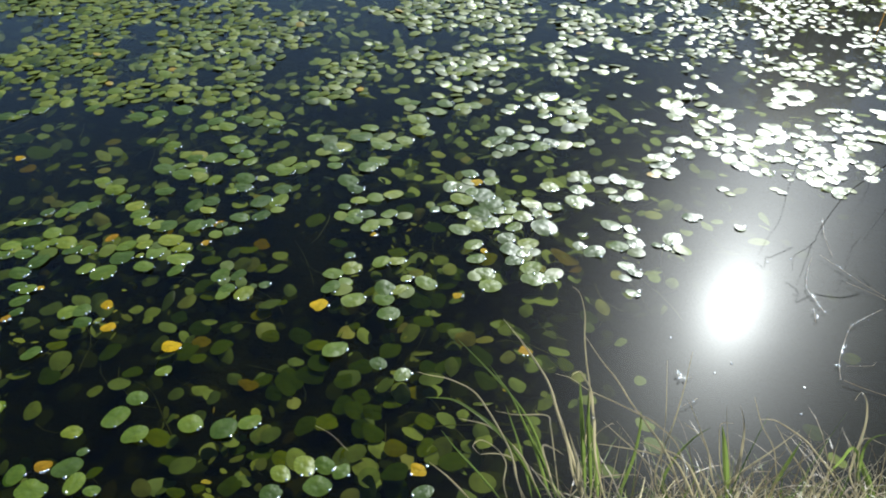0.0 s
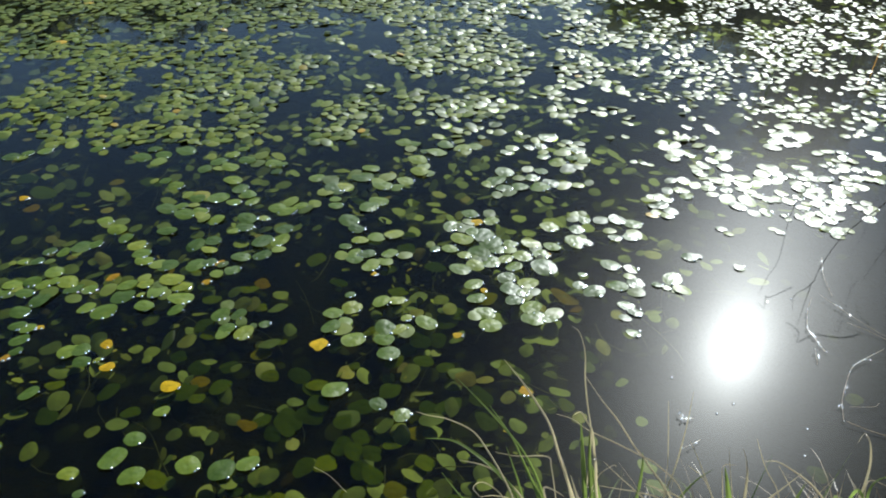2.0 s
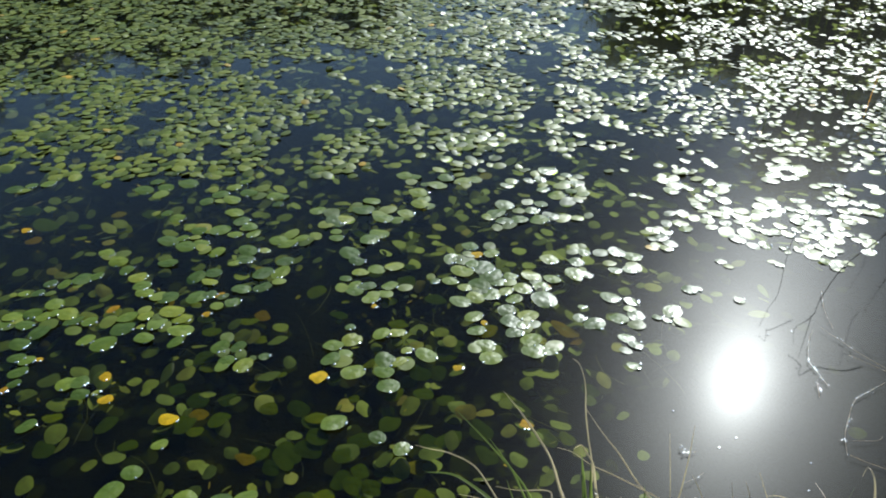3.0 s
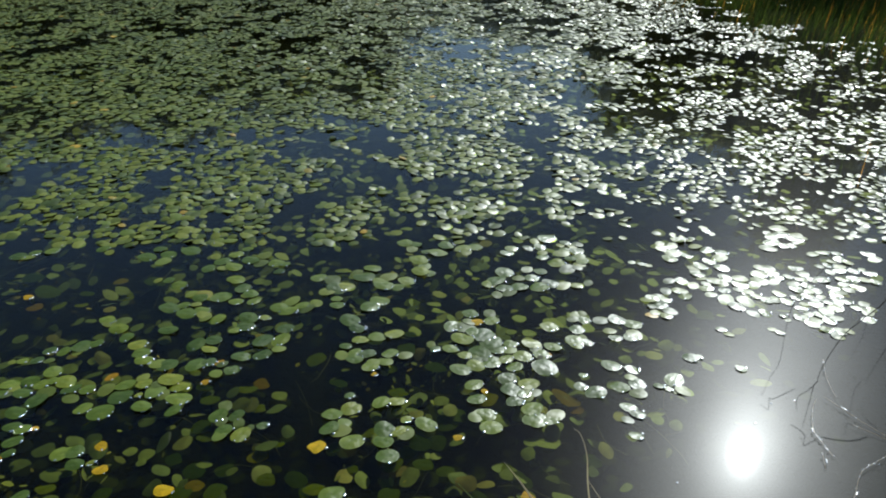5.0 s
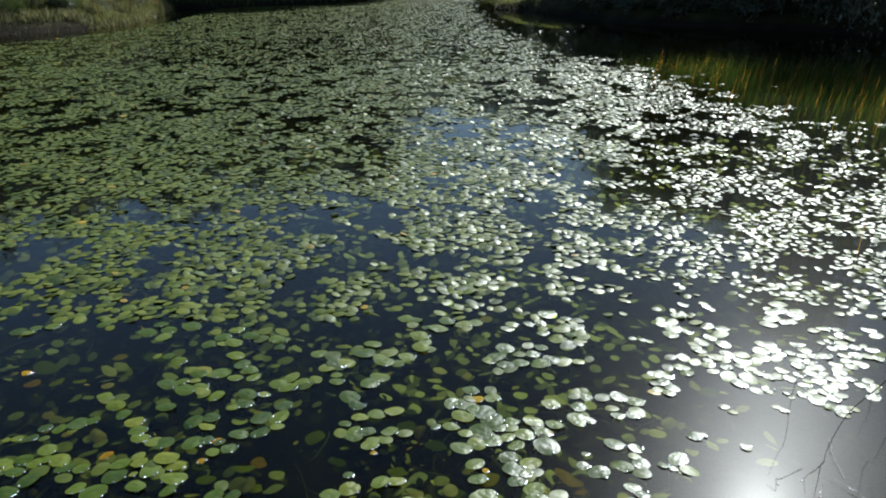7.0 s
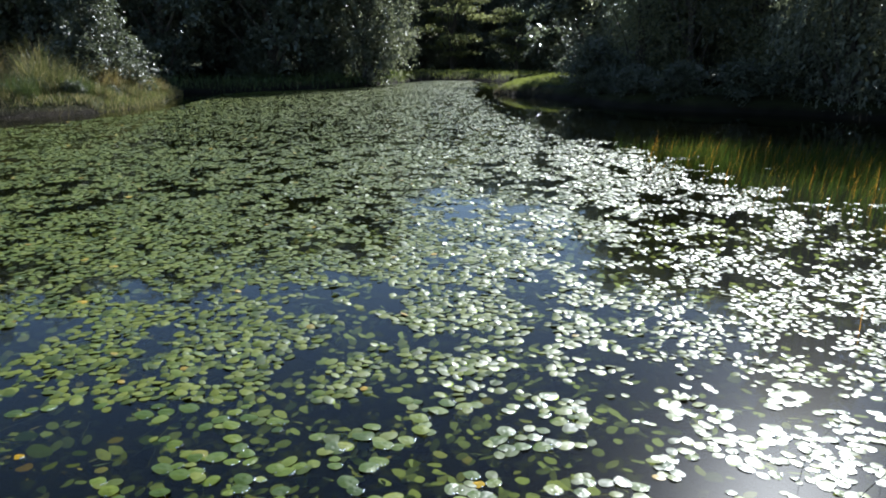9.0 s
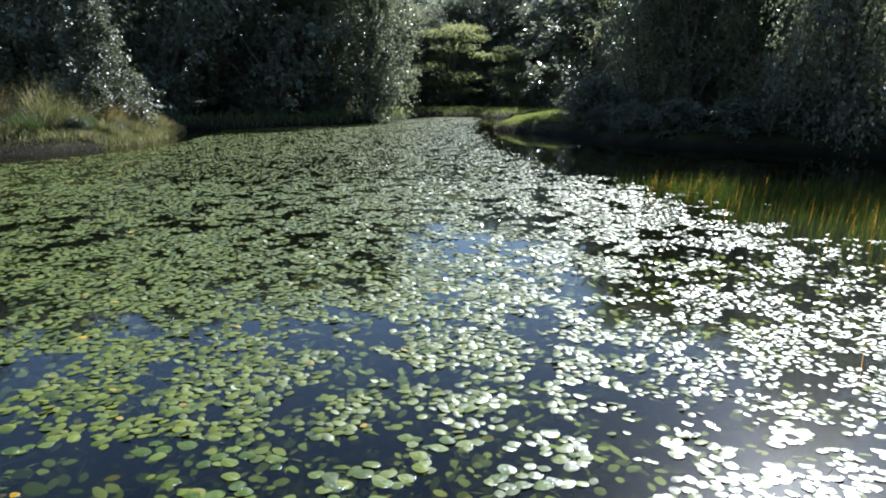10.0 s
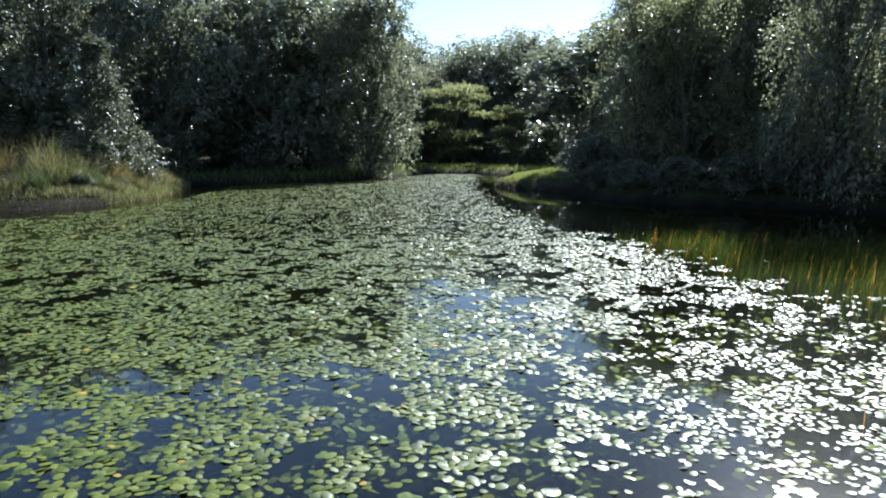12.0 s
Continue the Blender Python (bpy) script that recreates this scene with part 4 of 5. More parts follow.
for x, y, length, turn in [(-0.050, 1.037, 0.065, 17), (-0.430, 1.041, 0.068, -1), (-0.881, 1.051, 0.048, -8), (-1.034, 1.053, 0.096, -6), (-0.316, 1.058, 0.083, -10), (-0.934, 1.073, 0.075, 72), (-0.415, 1.095, 0.067, -37), (-1.097, 1.098, 0.070, 59), (-0.260, 1.100, 0.059, 34), (-0.305, 1.118, 0.069, -37), (-0.356, 1.118, 0.079, -51), (-0.969, 1.120, 0.087, 22), (-0.948, 1.168, 0.036, 28), (-0.828, 1.221, 0.084, 17), (-1.002, 1.232, 0.064, -1), (-0.593, 1.239, 0.088, 36), (-0.687, 1.255, 0.080, -12), (-0.527, 1.261, 0.073, 28), (-0.900, 1.281, 0.092, 56), (-0.863, 1.348, 0.069, -11), (-0.115, 1.425, 0.064, 42), (-0.818, 1.449, 0.055, 23), (-0.188, 1.470, 0.063, -47), (-1.241, 1.525, 0.071, 51)]:
    float_pad(x, y, length, turn)
for x, y, length, turn in [(-0.324, 1.529, 0.093, 23), (-1.136, 1.659, 0.068, -1), (-1.089, 1.666, 0.035, 33), (-0.169, 1.686, 0.086, -1), (-1.198, 1.706, 0.083, 60), (-1.368, 1.710, 0.052, 23), (-1.158, 1.713, 0.068, 50), (-0.186, 1.750, 0.080, -43), (-0.287, 1.751, 0.092, 23), (-1.382, 1.763, 0.074, 35), (0.632, 1.772, 0.056, -24), (-0.653, 1.788, 0.084, 51), (-0.138, 1.799, 0.064, 31), (-0.186, 1.805, 0.088, -40), (-0.714, 1.808, 0.072, 50), (-0.368, 1.815, 0.082, 42), (0.164, 1.817, 0.090, -19), (-1.378, 1.818, 0.066, 49), (-0.050, 1.832, 0.095, -47), (-0.592, 1.832, 0.047, 29), (-1.419, 1.833, 0.068, 19), (0.312, 1.850, 0.098, -29), (0.361, 1.855, 0.082, 16), (-0.116, 1.858, 0.050, 27)]:
    float_pad(x, y, length, turn)
for x, y, length, turn in [(0.662, 1.875, 0.063, -29), (0.148, 1.878, 0.085, -9), (-0.751, 1.880, 0.075, 51), (-0.690, 1.882, 0.066, 45), (-0.368, 1.884, 0.081, -13), (-1.157, 1.902, 0.101, 24), (-1.444, 1.903, 0.085, -13), (0.309, 1.906, 0.089, 23), (-0.914, 1.909, 0.068, 52), (0.639, 1.912, 0.070, -33), (-0.307, 1.913, 0.084, 20), (-1.226, 1.924, 0.077, 59), (-1.028, 1.931, 0.083, -22), (-0.208, 1.946, 0.080, 50), (0.255, 1.946, 0.075, 14), (-0.153, 1.951, 0.074, 19), (0.123, 1.957, 0.076, 9), (-1.405, 1.967, 0.095, 66), (-0.914, 1.973, 0.103, -1), (-0.320, 1.984, 0.045, 34), (-1.122, 1.985, 0.097, 35), (0.288, 1.987, 0.058, 41), (0.543, 1.991, 0.093, 11), (-1.061, 1.993, 0.035, 32)]:
    float_pad(x, y, length, turn)
for x, y, length, turn in [(-1.012, 2.002, 0.072, 44), (-1.554, 2.005, 0.060, -1), (-1.475, 2.008, 0.076, -10), (0.250, 2.009, 0.094, -25), (0.804, 2.010, 0.039, -20), (0.635, 2.022, 0.082, -40), (-1.255, 2.024, 0.065, 52), (0.774, 2.027, 0.048, -25), (0.495, 2.027, 0.057, -21), (-1.315, 2.032, 0.084, 50), (0.117, 2.037, 0.081, 23), (0.699, 2.038, 0.077, -60), (-0.930, 2.040, 0.085, 17), (0.312, 2.041, 0.090, 21), (-1.129, 2.049, 0.085, 27), (-1.064, 2.055, 0.068, 50), (-1.431, 2.056, 0.064, 55), (-1.545, 2.057, 0.080, 29), (0.837, 2.059, 0.088, 37), (-1.351, 2.071, 0.097, -34), (0.239, 2.072, 0.078, 14), (-1.480, 2.073, 0.078, -11), (-1.401, 2.075, 0.057, 55), (-0.977, 2.080, 0.104, -8)]:
    float_pad(x, y, length, turn)
for x, y, length, turn in [(0.515, 2.092, 0.035, -28), (0.701, 2.122, 0.065, -33), (1.101, 2.123, 0.050, -35), (0.072, 2.129, 0.096, -36), (-1.423, 2.130, 0.080, 43), (-0.770, 2.136, 0.074, 57), (0.382, 2.136, 0.115, -59), (0.272, 2.143, 0.076, 15), (0.629, 2.148, 0.089, -53), (-0.261, 2.150, 0.078, 46), (0.129, 2.152, 0.086, -36), (-0.912, 2.166, 0.097, 60), (-1.018, 2.167, 0.092, 32), (0.190, 2.169, 0.084, 42), (-0.866, 2.183, 0.067, 58), (0.244, 2.190, 0.068, 24), (0.937, 2.193, 0.071, -38), (0.968, 2.196, 0.039, -35), (-1.115, 2.196, 0.083, -16), (-0.325, 2.197, 0.076, -12), (-1.571, 2.199, 0.047, 37), (-1.519, 2.202, 0.058, 47), (0.310, 2.208, 0.093, -29), (-0.756, 2.217, 0.086, -10)]:
    float_pad(x, y, length, turn)
for x, y, length, turn in [(0.090, 2.218, 0.064, -21), (0.381, 2.218, 0.078, -29), (0.146, 2.228, 0.110, -54), (-0.280, 2.230, 0.079, 16), (-0.679, 2.231, 0.085, 31), (-0.194, 2.232, 0.076, 50), (-0.329, 2.241, 0.065, 43), (-1.142, 2.244, 0.083, 10), (0.216, 2.253, 0.076, -18), (0.036, 2.259, 0.077, -18), (-1.444, 2.259, 0.065, 66), (-0.022, 2.260, 0.049, 27), (-1.500, 2.264, 0.062, 58), (-0.889, 2.267, 0.076, -24), (0.429, 2.269, 0.081, -49), (0.523, 2.277, 0.064, -46), (-0.368, 2.283, 0.060, -23), (0.351, 2.289, 0.089, -16), (0.270, 2.290, 0.068, -20), (-1.388, 2.293, 0.098, 68), (0.569, 2.295, 0.065, -46), (-0.951, 2.299, 0.093, 55), (0.194, 2.299, 0.110, 33), (-1.176, 2.301, 0.085, 32)]:
    float_pad(x, y, length, turn)
for x, y, length, turn in [(0.522, 2.307, 0.090, -44), (-1.345, 2.311, 0.071, 32), (-0.697, 2.323, 0.103, 56), (0.684, 2.324, 0.072, -27), (-0.315, 2.325, 0.080, 11), (-0.627, 2.325, 0.093, 48), (0.084, 2.328, 0.108, -36), (-0.892, 2.329, 0.086, -22), (0.747, 2.331, 0.086, -11), (-1.238, 2.349, 0.075, 72), (0.168, 2.351, 0.112, 44), (1.581, 2.353, 0.062, -1), (1.343, 2.355, 0.051, -38), (-0.184, 2.363, 0.089, 20), (0.130, 2.371, 0.078, -39), (1.535, 2.373, 0.073, -20), (1.118, 2.381, 0.061, -32), (0.542, 2.386, 0.074, -42), (-0.825, 2.395, 0.054, 26), (-1.091, 2.399, 0.093, -11), (-0.336, 2.405, 0.085, -36), (0.436, 2.407, 0.091, -34), (-0.624, 2.409, 0.081, 17), (-1.294, 2.410, 0.092, -22)]:
    float_pad(x, y, length, turn)
for x, y, length, turn in [(0.046, 2.413, 0.086, 49), (1.497, 2.414, 0.078, -57), (0.776, 2.420, 0.101, -29), (-0.787, 2.423, 0.088, -12), (1.575, 2.433, 0.073, -43), (1.739, 2.440, 0.073, -20), (0.718, 2.454, 0.101, -25), (0.206, 2.454, 0.074, 26), (0.585, 2.455, 0.071, -45), (1.475, 2.463, 0.084, -24), (-0.371, 2.465, 0.109, -50), (-1.364, 2.474, 0.085, -30), (1.407, 2.477, 0.046, -47), (-0.915, 2.478, 0.087, 50), (0.926, 2.481, 0.072, -46), (1.558, 2.484, 0.076, -34), (-0.790, 2.485, 0.106, -40), (-0.721, 2.488, 0.056, -1), (1.339, 2.499, 0.076, -65), (0.122, 2.510, 0.087, -52), (-1.056, 2.522, 0.098, -33), (1.797, 2.524, 0.059, -37), (1.647, 2.530, 0.085, -32), (1.506, 2.532, 0.071, -39)]:
    float_pad(x, y, length, turn)
for x, y, length, turn in [(1.745, 2.538, 0.075, -28), (-0.637, 2.539, 0.096, 26), (-0.997, 2.543, 0.083, -19), (1.242, 2.552, 0.103, -60), (-0.678, 2.562, 0.095, -22), (1.579, 2.562, 0.075, -37), (0.921, 2.564, 0.093, 22), (-1.142, 2.566, 0.104, -20), (-0.298, 2.567, 0.096, 15), (-0.438, 2.581, 0.072, -15), (1.721, 2.583, 0.070, -41), (-0.586, 2.583, 0.074, 37), (1.637, 2.584, 0.071, -40), (1.470, 2.585, 0.076, -46), (-1.089, 2.588, 0.064, 24), (1.386, 2.595, 0.068, -33), (0.957, 2.609, 0.076, -47), (0.903, 2.614, 0.088, -57), (-0.260, 2.616, 0.104, -45), (1.521, 2.617, 0.066, -45), (-0.797, 2.617, 0.074, 47), (-0.874, 2.617, 0.077, -1), (1.701, 2.629, 0.070, -33), (1.575, 2.630, 0.083, -43)]:
    float_pad(x, y, length, turn)
for x, y, length, turn in [(1.357, 2.632, 0.075, -39), (1.050, 2.635, 0.076, -48), (-1.035, 2.646, 0.077, -22), (1.464, 2.654, 0.078, -47), (-0.947, 2.655, 0.107, 44), (1.330, 2.656, 0.073, -51), (-0.824, 2.677, 0.085, -42), (1.236, 2.680, 0.074, -23), (1.032, 2.682, 0.078, -48), (1.552, 2.687, 0.082, -45), (1.830, 2.699, 0.087, -64), (1.719, 2.700, 0.070, -44), (1.162, 2.700, 0.085, -21), (0.279, 2.714, 0.089, -1), (1.615, 2.715, 0.077, -31), (-0.457, 2.722, 0.112, -45), (0.435, 2.722, 0.102, 16), (0.348, 2.723, 0.087, 19), (-0.872, 2.726, 0.090, 59), (1.321, 2.728, 0.099, -53), (-0.188, 2.728, 0.069, 34), (0.604, 2.735, 0.086, 27), (-0.421, 2.736, 0.104, -29), (-0.252, 2.744, 0.106, -28)]:
    float_pad(x, y, length, turn)
for x, y, length, turn in [(1.930, 2.746, 0.071, -58), (0.214, 2.749, 0.079, -31), (0.488, 2.751, 0.090, -42), (-1.160, 2.753, 0.086, -21), (1.075, 2.765, 0.087, -44), (1.210, 2.769, 0.070, -36), (1.843, 2.772, 0.077, -32), (1.793, 2.773, 0.073, -34), (1.705, 2.774, 0.094, -40), (1.612, 2.775, 0.074, -25), (0.247, 2.779, 0.115, 43), (-0.153, 2.783, 0.092, -42), (1.275, 2.788, 0.092, -63), (1.510, 2.791, 0.080, -23), (1.565, 2.800, 0.067, -38), (-0.921, 2.801, 0.101, -24), (0.411, 2.802, 0.076, -1), (-1.222, 2.803, 0.061, -1), (-0.550, 2.817, 0.085, 36), (-0.346, 2.820, 0.115, -20), (1.946, 2.822, 0.079, -42), (1.444, 2.828, 0.115, 31), (1.167, 2.830, 0.092, -43), (1.504, 2.838, 0.092, -66)]:
    float_pad(x, y, length, turn)
for x, y, length, turn in [(1.883, 2.849, 0.073, -26), (1.819, 2.850, 0.075, -35), (-0.060, 2.853, 0.086, -15), (0.291, 2.855, 0.104, -38), (0.457, 2.864, 0.077, -56), (-0.092, 2.870, 0.115, -59), (-0.741, 2.876, 0.062, -1), (1.633, 2.878, 0.088, -47), (1.295, 2.882, 0.096, -42), (-0.315, 2.899, 0.099, -33), (1.202, 2.899, 0.098, -63), (1.794, 2.903, 0.068, -40), (-1.074, 2.907, 0.078, 55), (-0.960, 2.921, 0.096, -28), (0.935, 2.929, 0.055, -37), (1.899, 2.929, 0.072, -38), (0.541, 2.944, 0.102, -60), (-0.728, 2.946, 0.063, 20), (1.258, 2.947, 0.085, -52), (0.662, 2.954, 0.085, -52), (1.873, 2.957, 0.076, -27), (-0.770, 2.958, 0.090, 21), (-1.027, 2.977, 0.093, 13), (1.081, 2.977, 0.103, -62)]:
    float_pad(x, y, length, turn)
for x, y, length, turn in [(-0.103, 2.979, 0.115, -59), (0.614, 2.982, 0.086, -52), (-0.897, 2.987, 0.100, -20), (0.483, 3.000, 0.072, 28), (1.170, 3.004, 0.077, -37), (2.036, 3.012, 0.088, -41), (1.888, 3.014, 0.070, -42), (-1.398, 3.021, 0.108, -25), (1.829, 3.032, 0.088, -24), (1.343, 3.037, 0.098, -46), (-2.019, 3.039, 0.097, 20), (-0.978, 3.045, 0.080, 25), (0.320, 3.048, 0.076, -1), (-1.305, 3.048, 0.095, -22), (-0.015, 3.052, 0.115, -31), (0.653, 3.056, 0.096, -48), (1.283, 3.061, 0.093, 30), (1.119, 3.063, 0.079, -37), (-0.069, 3.064, 0.055, -1), (-1.955, 3.073, 0.068, 30), (0.602, 3.074, 0.084, -35), (1.075, 3.081, 0.091, -24), (-1.209, 3.088, 0.113, -32), (0.343, 3.089, 0.073, -19)]:
    float_pad(x, y, length, turn)
for x, y, length, turn in [(0.110, 3.092, 0.091, 23), (0.426, 3.094, 0.069, -44), (-1.884, 3.096, 0.085, 56), (0.482, 3.100, 0.077, -52), (-0.938, 3.103, 0.066, -1), (1.712, 3.104, 0.071, -31), (1.671, 3.105, 0.086, -58), (-1.366, 3.108, 0.079, 26), (0.165, 3.109, 0.090, -33), (-1.643, 3.111, 0.074, 39), (0.027, 3.123, 0.098, -38), (1.629, 3.135, 0.115, 17), (-0.126, 3.142, 0.084, -36), (0.613, 3.146, 0.077, -40), (-0.174, 3.155, 0.095, -32), (1.767, 3.165, 0.087, -59), (1.197, 3.183, 0.090, -34), (1.738, 3.196, 0.089, -59), (0.531, 3.197, 0.113, 19), (1.710, 3.228, 0.115, 37), (1.348, 3.271, 0.063, -57), (1.241, 3.299, 0.076, -45), (0.965, 3.335, 0.041, -1)]:
    float_pad(x, y, length, turn)
for x, y, length, turn in [(-0.063, 1.103, 0.060, -28), (-1.035, 1.126, 0.059, 20), (0.253, 1.517, 0.059, -29), (-0.825, 1.550, 0.080, 10), (-1.046, 1.636, 0.064, 38), (-1.389, 1.679, 0.042, 77), (-0.396, 1.731, 0.078, 42), (-1.087, 1.739, 0.057, -23), (0.054, 1.769, 0.044, 21), (-1.341, 1.826, 0.035, -1), (0.153, 2.004, 0.035, -49), (-0.849, 2.065, 0.043, 50), (-1.199, 2.100, 0.066, 55), (-0.243, 2.105, 0.035, -38), (-0.828, 2.182, 0.051, 57), (0.407, 2.217, 0.043, -44), (0.148, 2.447, 0.065, 30), (-1.784, 2.663, 0.059, -1)]:
    float_pad(x, y, length, turn, True)
for x, y, length, turn in [(-0.684, 1.068, 0.046, -17), (-0.544, 1.075, 0.065, 30), (-0.122, 1.076, 0.081, -42), (-0.630, 1.081, 0.035, -1), (-0.123, 1.109, 0.076, -1), (-0.915, 1.128, 0.046, 47), (0.025, 1.154, 0.079, 7), (-0.426, 1.164, 0.065, -34), (-0.723, 1.168, 0.060, -1), (-0.252, 1.182, 0.064, -14), (-0.126, 1.182, 0.069, -26), (-0.490, 1.186, 0.073, -15), (-0.552, 1.193, 0.045, 13), (-0.198, 1.196, 0.058, -1), (-0.043, 1.199, 0.070, 38), (1.018, 1.233, 0.060, -62), (-0.778, 1.236, 0.072, -25), (-0.191, 1.239, 0.073, -56), (-0.077, 1.256, 0.076, 44), (-0.223, 1.258, 0.076, -66), (-0.380, 1.269, 0.069, 33), (-0.322, 1.278, 0.072, 25), (-0.047, 1.279, 0.071, -51), (-0.195, 1.306, 0.062, -19)]:
    sink_leaf(x, y, length, turn)
for x, y, length, turn in [(-0.244, 1.317, 0.074, -26), (-0.281, 1.337, 0.073, 51), (-0.142, 1.356, 0.062, 23), (-0.232, 1.367, 0.058, -22), (-0.486, 1.387, 0.065, -32), (-0.070, 1.397, 0.072, -1), (-0.282, 1.421, 0.072, 28), (-0.449, 1.424, 0.102, -58), (-0.569, 1.425, 0.059, -22), (0.130, 1.433, 0.073, -46), (-0.389, 1.449, 0.087, -25), (-0.532, 1.450, 0.059, 36), (-1.177, 1.470, 0.083, -33), (-0.925, 1.473, 0.061, -1), (0.371, 1.484, 0.059, -67), (-0.042, 1.485, 0.065, 33), (-0.369, 1.489, 0.085, -54), (-0.242, 1.492, 0.079, -14), (0.020, 1.495, 0.097, 44), (0.318, 1.501, 0.084, -62), (1.254, 1.514, 0.054, -60), (-0.739, 1.516, 0.059, -24), (-0.845, 1.518, 0.063, 35), (0.118, 1.529, 0.089, -48)]:
    sink_leaf(x, y, length, turn)
for x, y, length, turn in [(-0.784, 1.545, 0.086, 54), (-0.159, 1.556, 0.077, 38), (-1.029, 1.567, 0.078, 47), (-0.397, 1.571, 0.075, -16), (-1.190, 1.576, 0.058, 18), (-0.386, 1.581, 0.072, -8), (-0.688, 1.582, 0.076, 39), (-0.746, 1.587, 0.060, -1), (0.245, 1.599, 0.072, -44), (-0.535, 1.609, 0.060, -20), (0.048, 1.632, 0.066, 12), (-0.450, 1.633, 0.076, -24), (0.012, 1.645, 0.061, -1), (-0.675, 1.665, 0.070, 16), (-0.152, 1.669, 0.070, 25), (-0.776, 1.671, 0.085, -37), (0.195, 1.673, 0.067, -18), (-0.282, 1.673, 0.046, -26), (-0.057, 1.676, 0.069, -18), (0.479, 1.696, 0.066, -40), (-0.849, 1.705, 0.061, -20), (-0.591, 1.733, 0.072, 8), (-0.113, 1.749, 0.068, 13), (-0.071, 1.760, 0.087, -39)]:
    sink_leaf(x, y, length, turn)
for x, y, length, turn in [(-0.346, 1.763, 0.066, 54), (-0.530, 1.773, 0.044, 14), (-0.016, 1.776, 0.080, -56), (-0.662, 1.802, 0.069, -19), (-0.779, 1.817, 0.067, -20), (-0.239, 1.825, 0.049, 43), (-0.652, 1.844, 0.038, 26), (-0.809, 1.860, 0.073, 39), (-1.191, 1.879, 0.058, -1), (0.018, 1.889, 0.097, 37), (0.194, 1.916, 0.071, -31), (0.053, 1.924, 0.091, -54), (0.464, 1.950, 0.072, -44), (-0.640, 1.968, 0.056, -1), (0.440, 1.987, 0.102, -39), (0.164, 1.991, 0.087, 46), (-0.819, 2.005, 0.073, -1), (-1.222, 2.032, 0.053, 21), (-0.154, 2.036, 0.075, 14), (-0.696, 2.042, 0.078, -10), (-0.852, 2.054, 0.062, -1), (-0.374, 2.088, 0.069, -12), (-0.655, 2.091, 0.063, -13), (-0.022, 2.170, 0.087, 13)]:
    sink_leaf(x, y, length, turn)
for x, y, length, turn in [(-0.192, 2.172, 0.060, -1), (-0.479, 2.248, 0.089, 55), (-0.133, 2.281, 0.089, -44), (-0.267, 2.372, 0.076, -40), (-0.126, 2.406, 0.061, -24), (1.115, 2.547, 0.085, -1), (-1.543, 2.627, 0.058, -1), (-1.640, 2.628, 0.068, 52), (-1.756, 2.642, 0.070, 31), (-0.124, 2.649, 0.075, 14), (-0.344, 2.652, 0.089, -39), (0.522, 2.714, 0.097, -53), (-1.564, 2.730, 0.065, 36), (-1.412, 2.742, 0.091, -1), (-1.754, 2.760, 0.115, -8), (-1.297, 2.821, 0.105, -23), (-1.455, 2.832, 0.069, 36), (-1.869, 2.862, 0.104, -1), (-0.460, 2.900, 0.070, 49), (1.052, 2.911, 0.093, -28)]:
    sink_leaf(x, y, length, turn)


def build_companions():
    """Smaller leaves crowding round the single ones where the drift begins."""
    r = np.random.default_rng(47)
    at = np.array(COMPANIONS)
    n = len(at)
    v, f = joined(*pad_shape(r, 12, 3), turns(r.uniform(0, 6.283, n), r.normal(0, 0.06, n), r.normal(0, 0.06, n), at[:, 2], at[:, 2], np.stack([at[:, 0], at[:, 1], r.uniform(0.0005, 0.0025, n)], 1)))
    tagged(new("floating_leaves", mesh_of("floating_leaves", v, f, M_PAD_FIELD)), "small oval floating leaves crowding at the drift's edge", "water plants", kind="stuff")


build_companions()


# ------------------------------------------------------------------ grass on the near bank
def smooth_line(points, steps):
    """A smooth line through control points."""
    p = [Vector(q) for q in points]
    p = [p[0] * 2 - p[1]] + p + [p[-1] * 2 - p[-2]]
    out = []
    for i in range(1, len(p) - 2):
        for k in range(steps):
            t = k / steps
            out.append(0.5 * ((2 * p[i]) + (p[i + 1] - p[i - 1]) * t + (2 * p[i - 1] - 5 * p[i] + 4 * p[i + 1] - p[i + 2]) * t * t + (3 * p[i] - p[i - 1] - 3 * p[i + 1] + p[i + 2]) * t ** 3))
    out.append(p[-2])
    return out


tussock = tagged(new("grass_tussock"), "tussock of long bent green and dry grass on the near bank", "grass", kind="")
M_BLADE = {"green": M_GRASS, "dry": M_STRAW}


def blade_part(kind, width, points):
    """One long blade: a tapering ribbon folded along its midrib."""
    if points[0][2] > 0.1:
        points = [(points[0][0] + 0.04, 0.93, 0.06)] + points
    line = smooth_line(points, 5)
    verts, faces = [], []
    for i, p in enumerate(line):
        u = i / (len(line) - 1)
        d = (line[min(i + 1, len(line) - 1)] - line[max(i - 1, 0)]).normalized()
        side = d.cross(Vector((0.1, -0.8, 0.6))).normalized()
        side = (side + 0.35 * math.sin(3 * u + width * 900) * d.cross(side)).normalized()
        w = width * 0.72 * min(1.0, 0.35 + 3 * u) * (1 - u ** 2.5) + 0.0004
        fold = d.cross(side) * w * 0.45
        verts += [tuple(p - side * w), tuple(p + fold), tuple(p + side * w)]
    for i in range(len(line) - 1):
        a = 3 * i
        faces += [(a, a + 1, a + 4, a + 3), (a + 1, a + 2, a + 5, a + 4)]
    name = "grass_blade" if kind == "green" else "dry_blade"
    return part_mesh(name, mesh_of(name, verts, faces, M_BLADE[kind], False), tussock, "long green blade" if kind == "green" else "bleached dry blade")


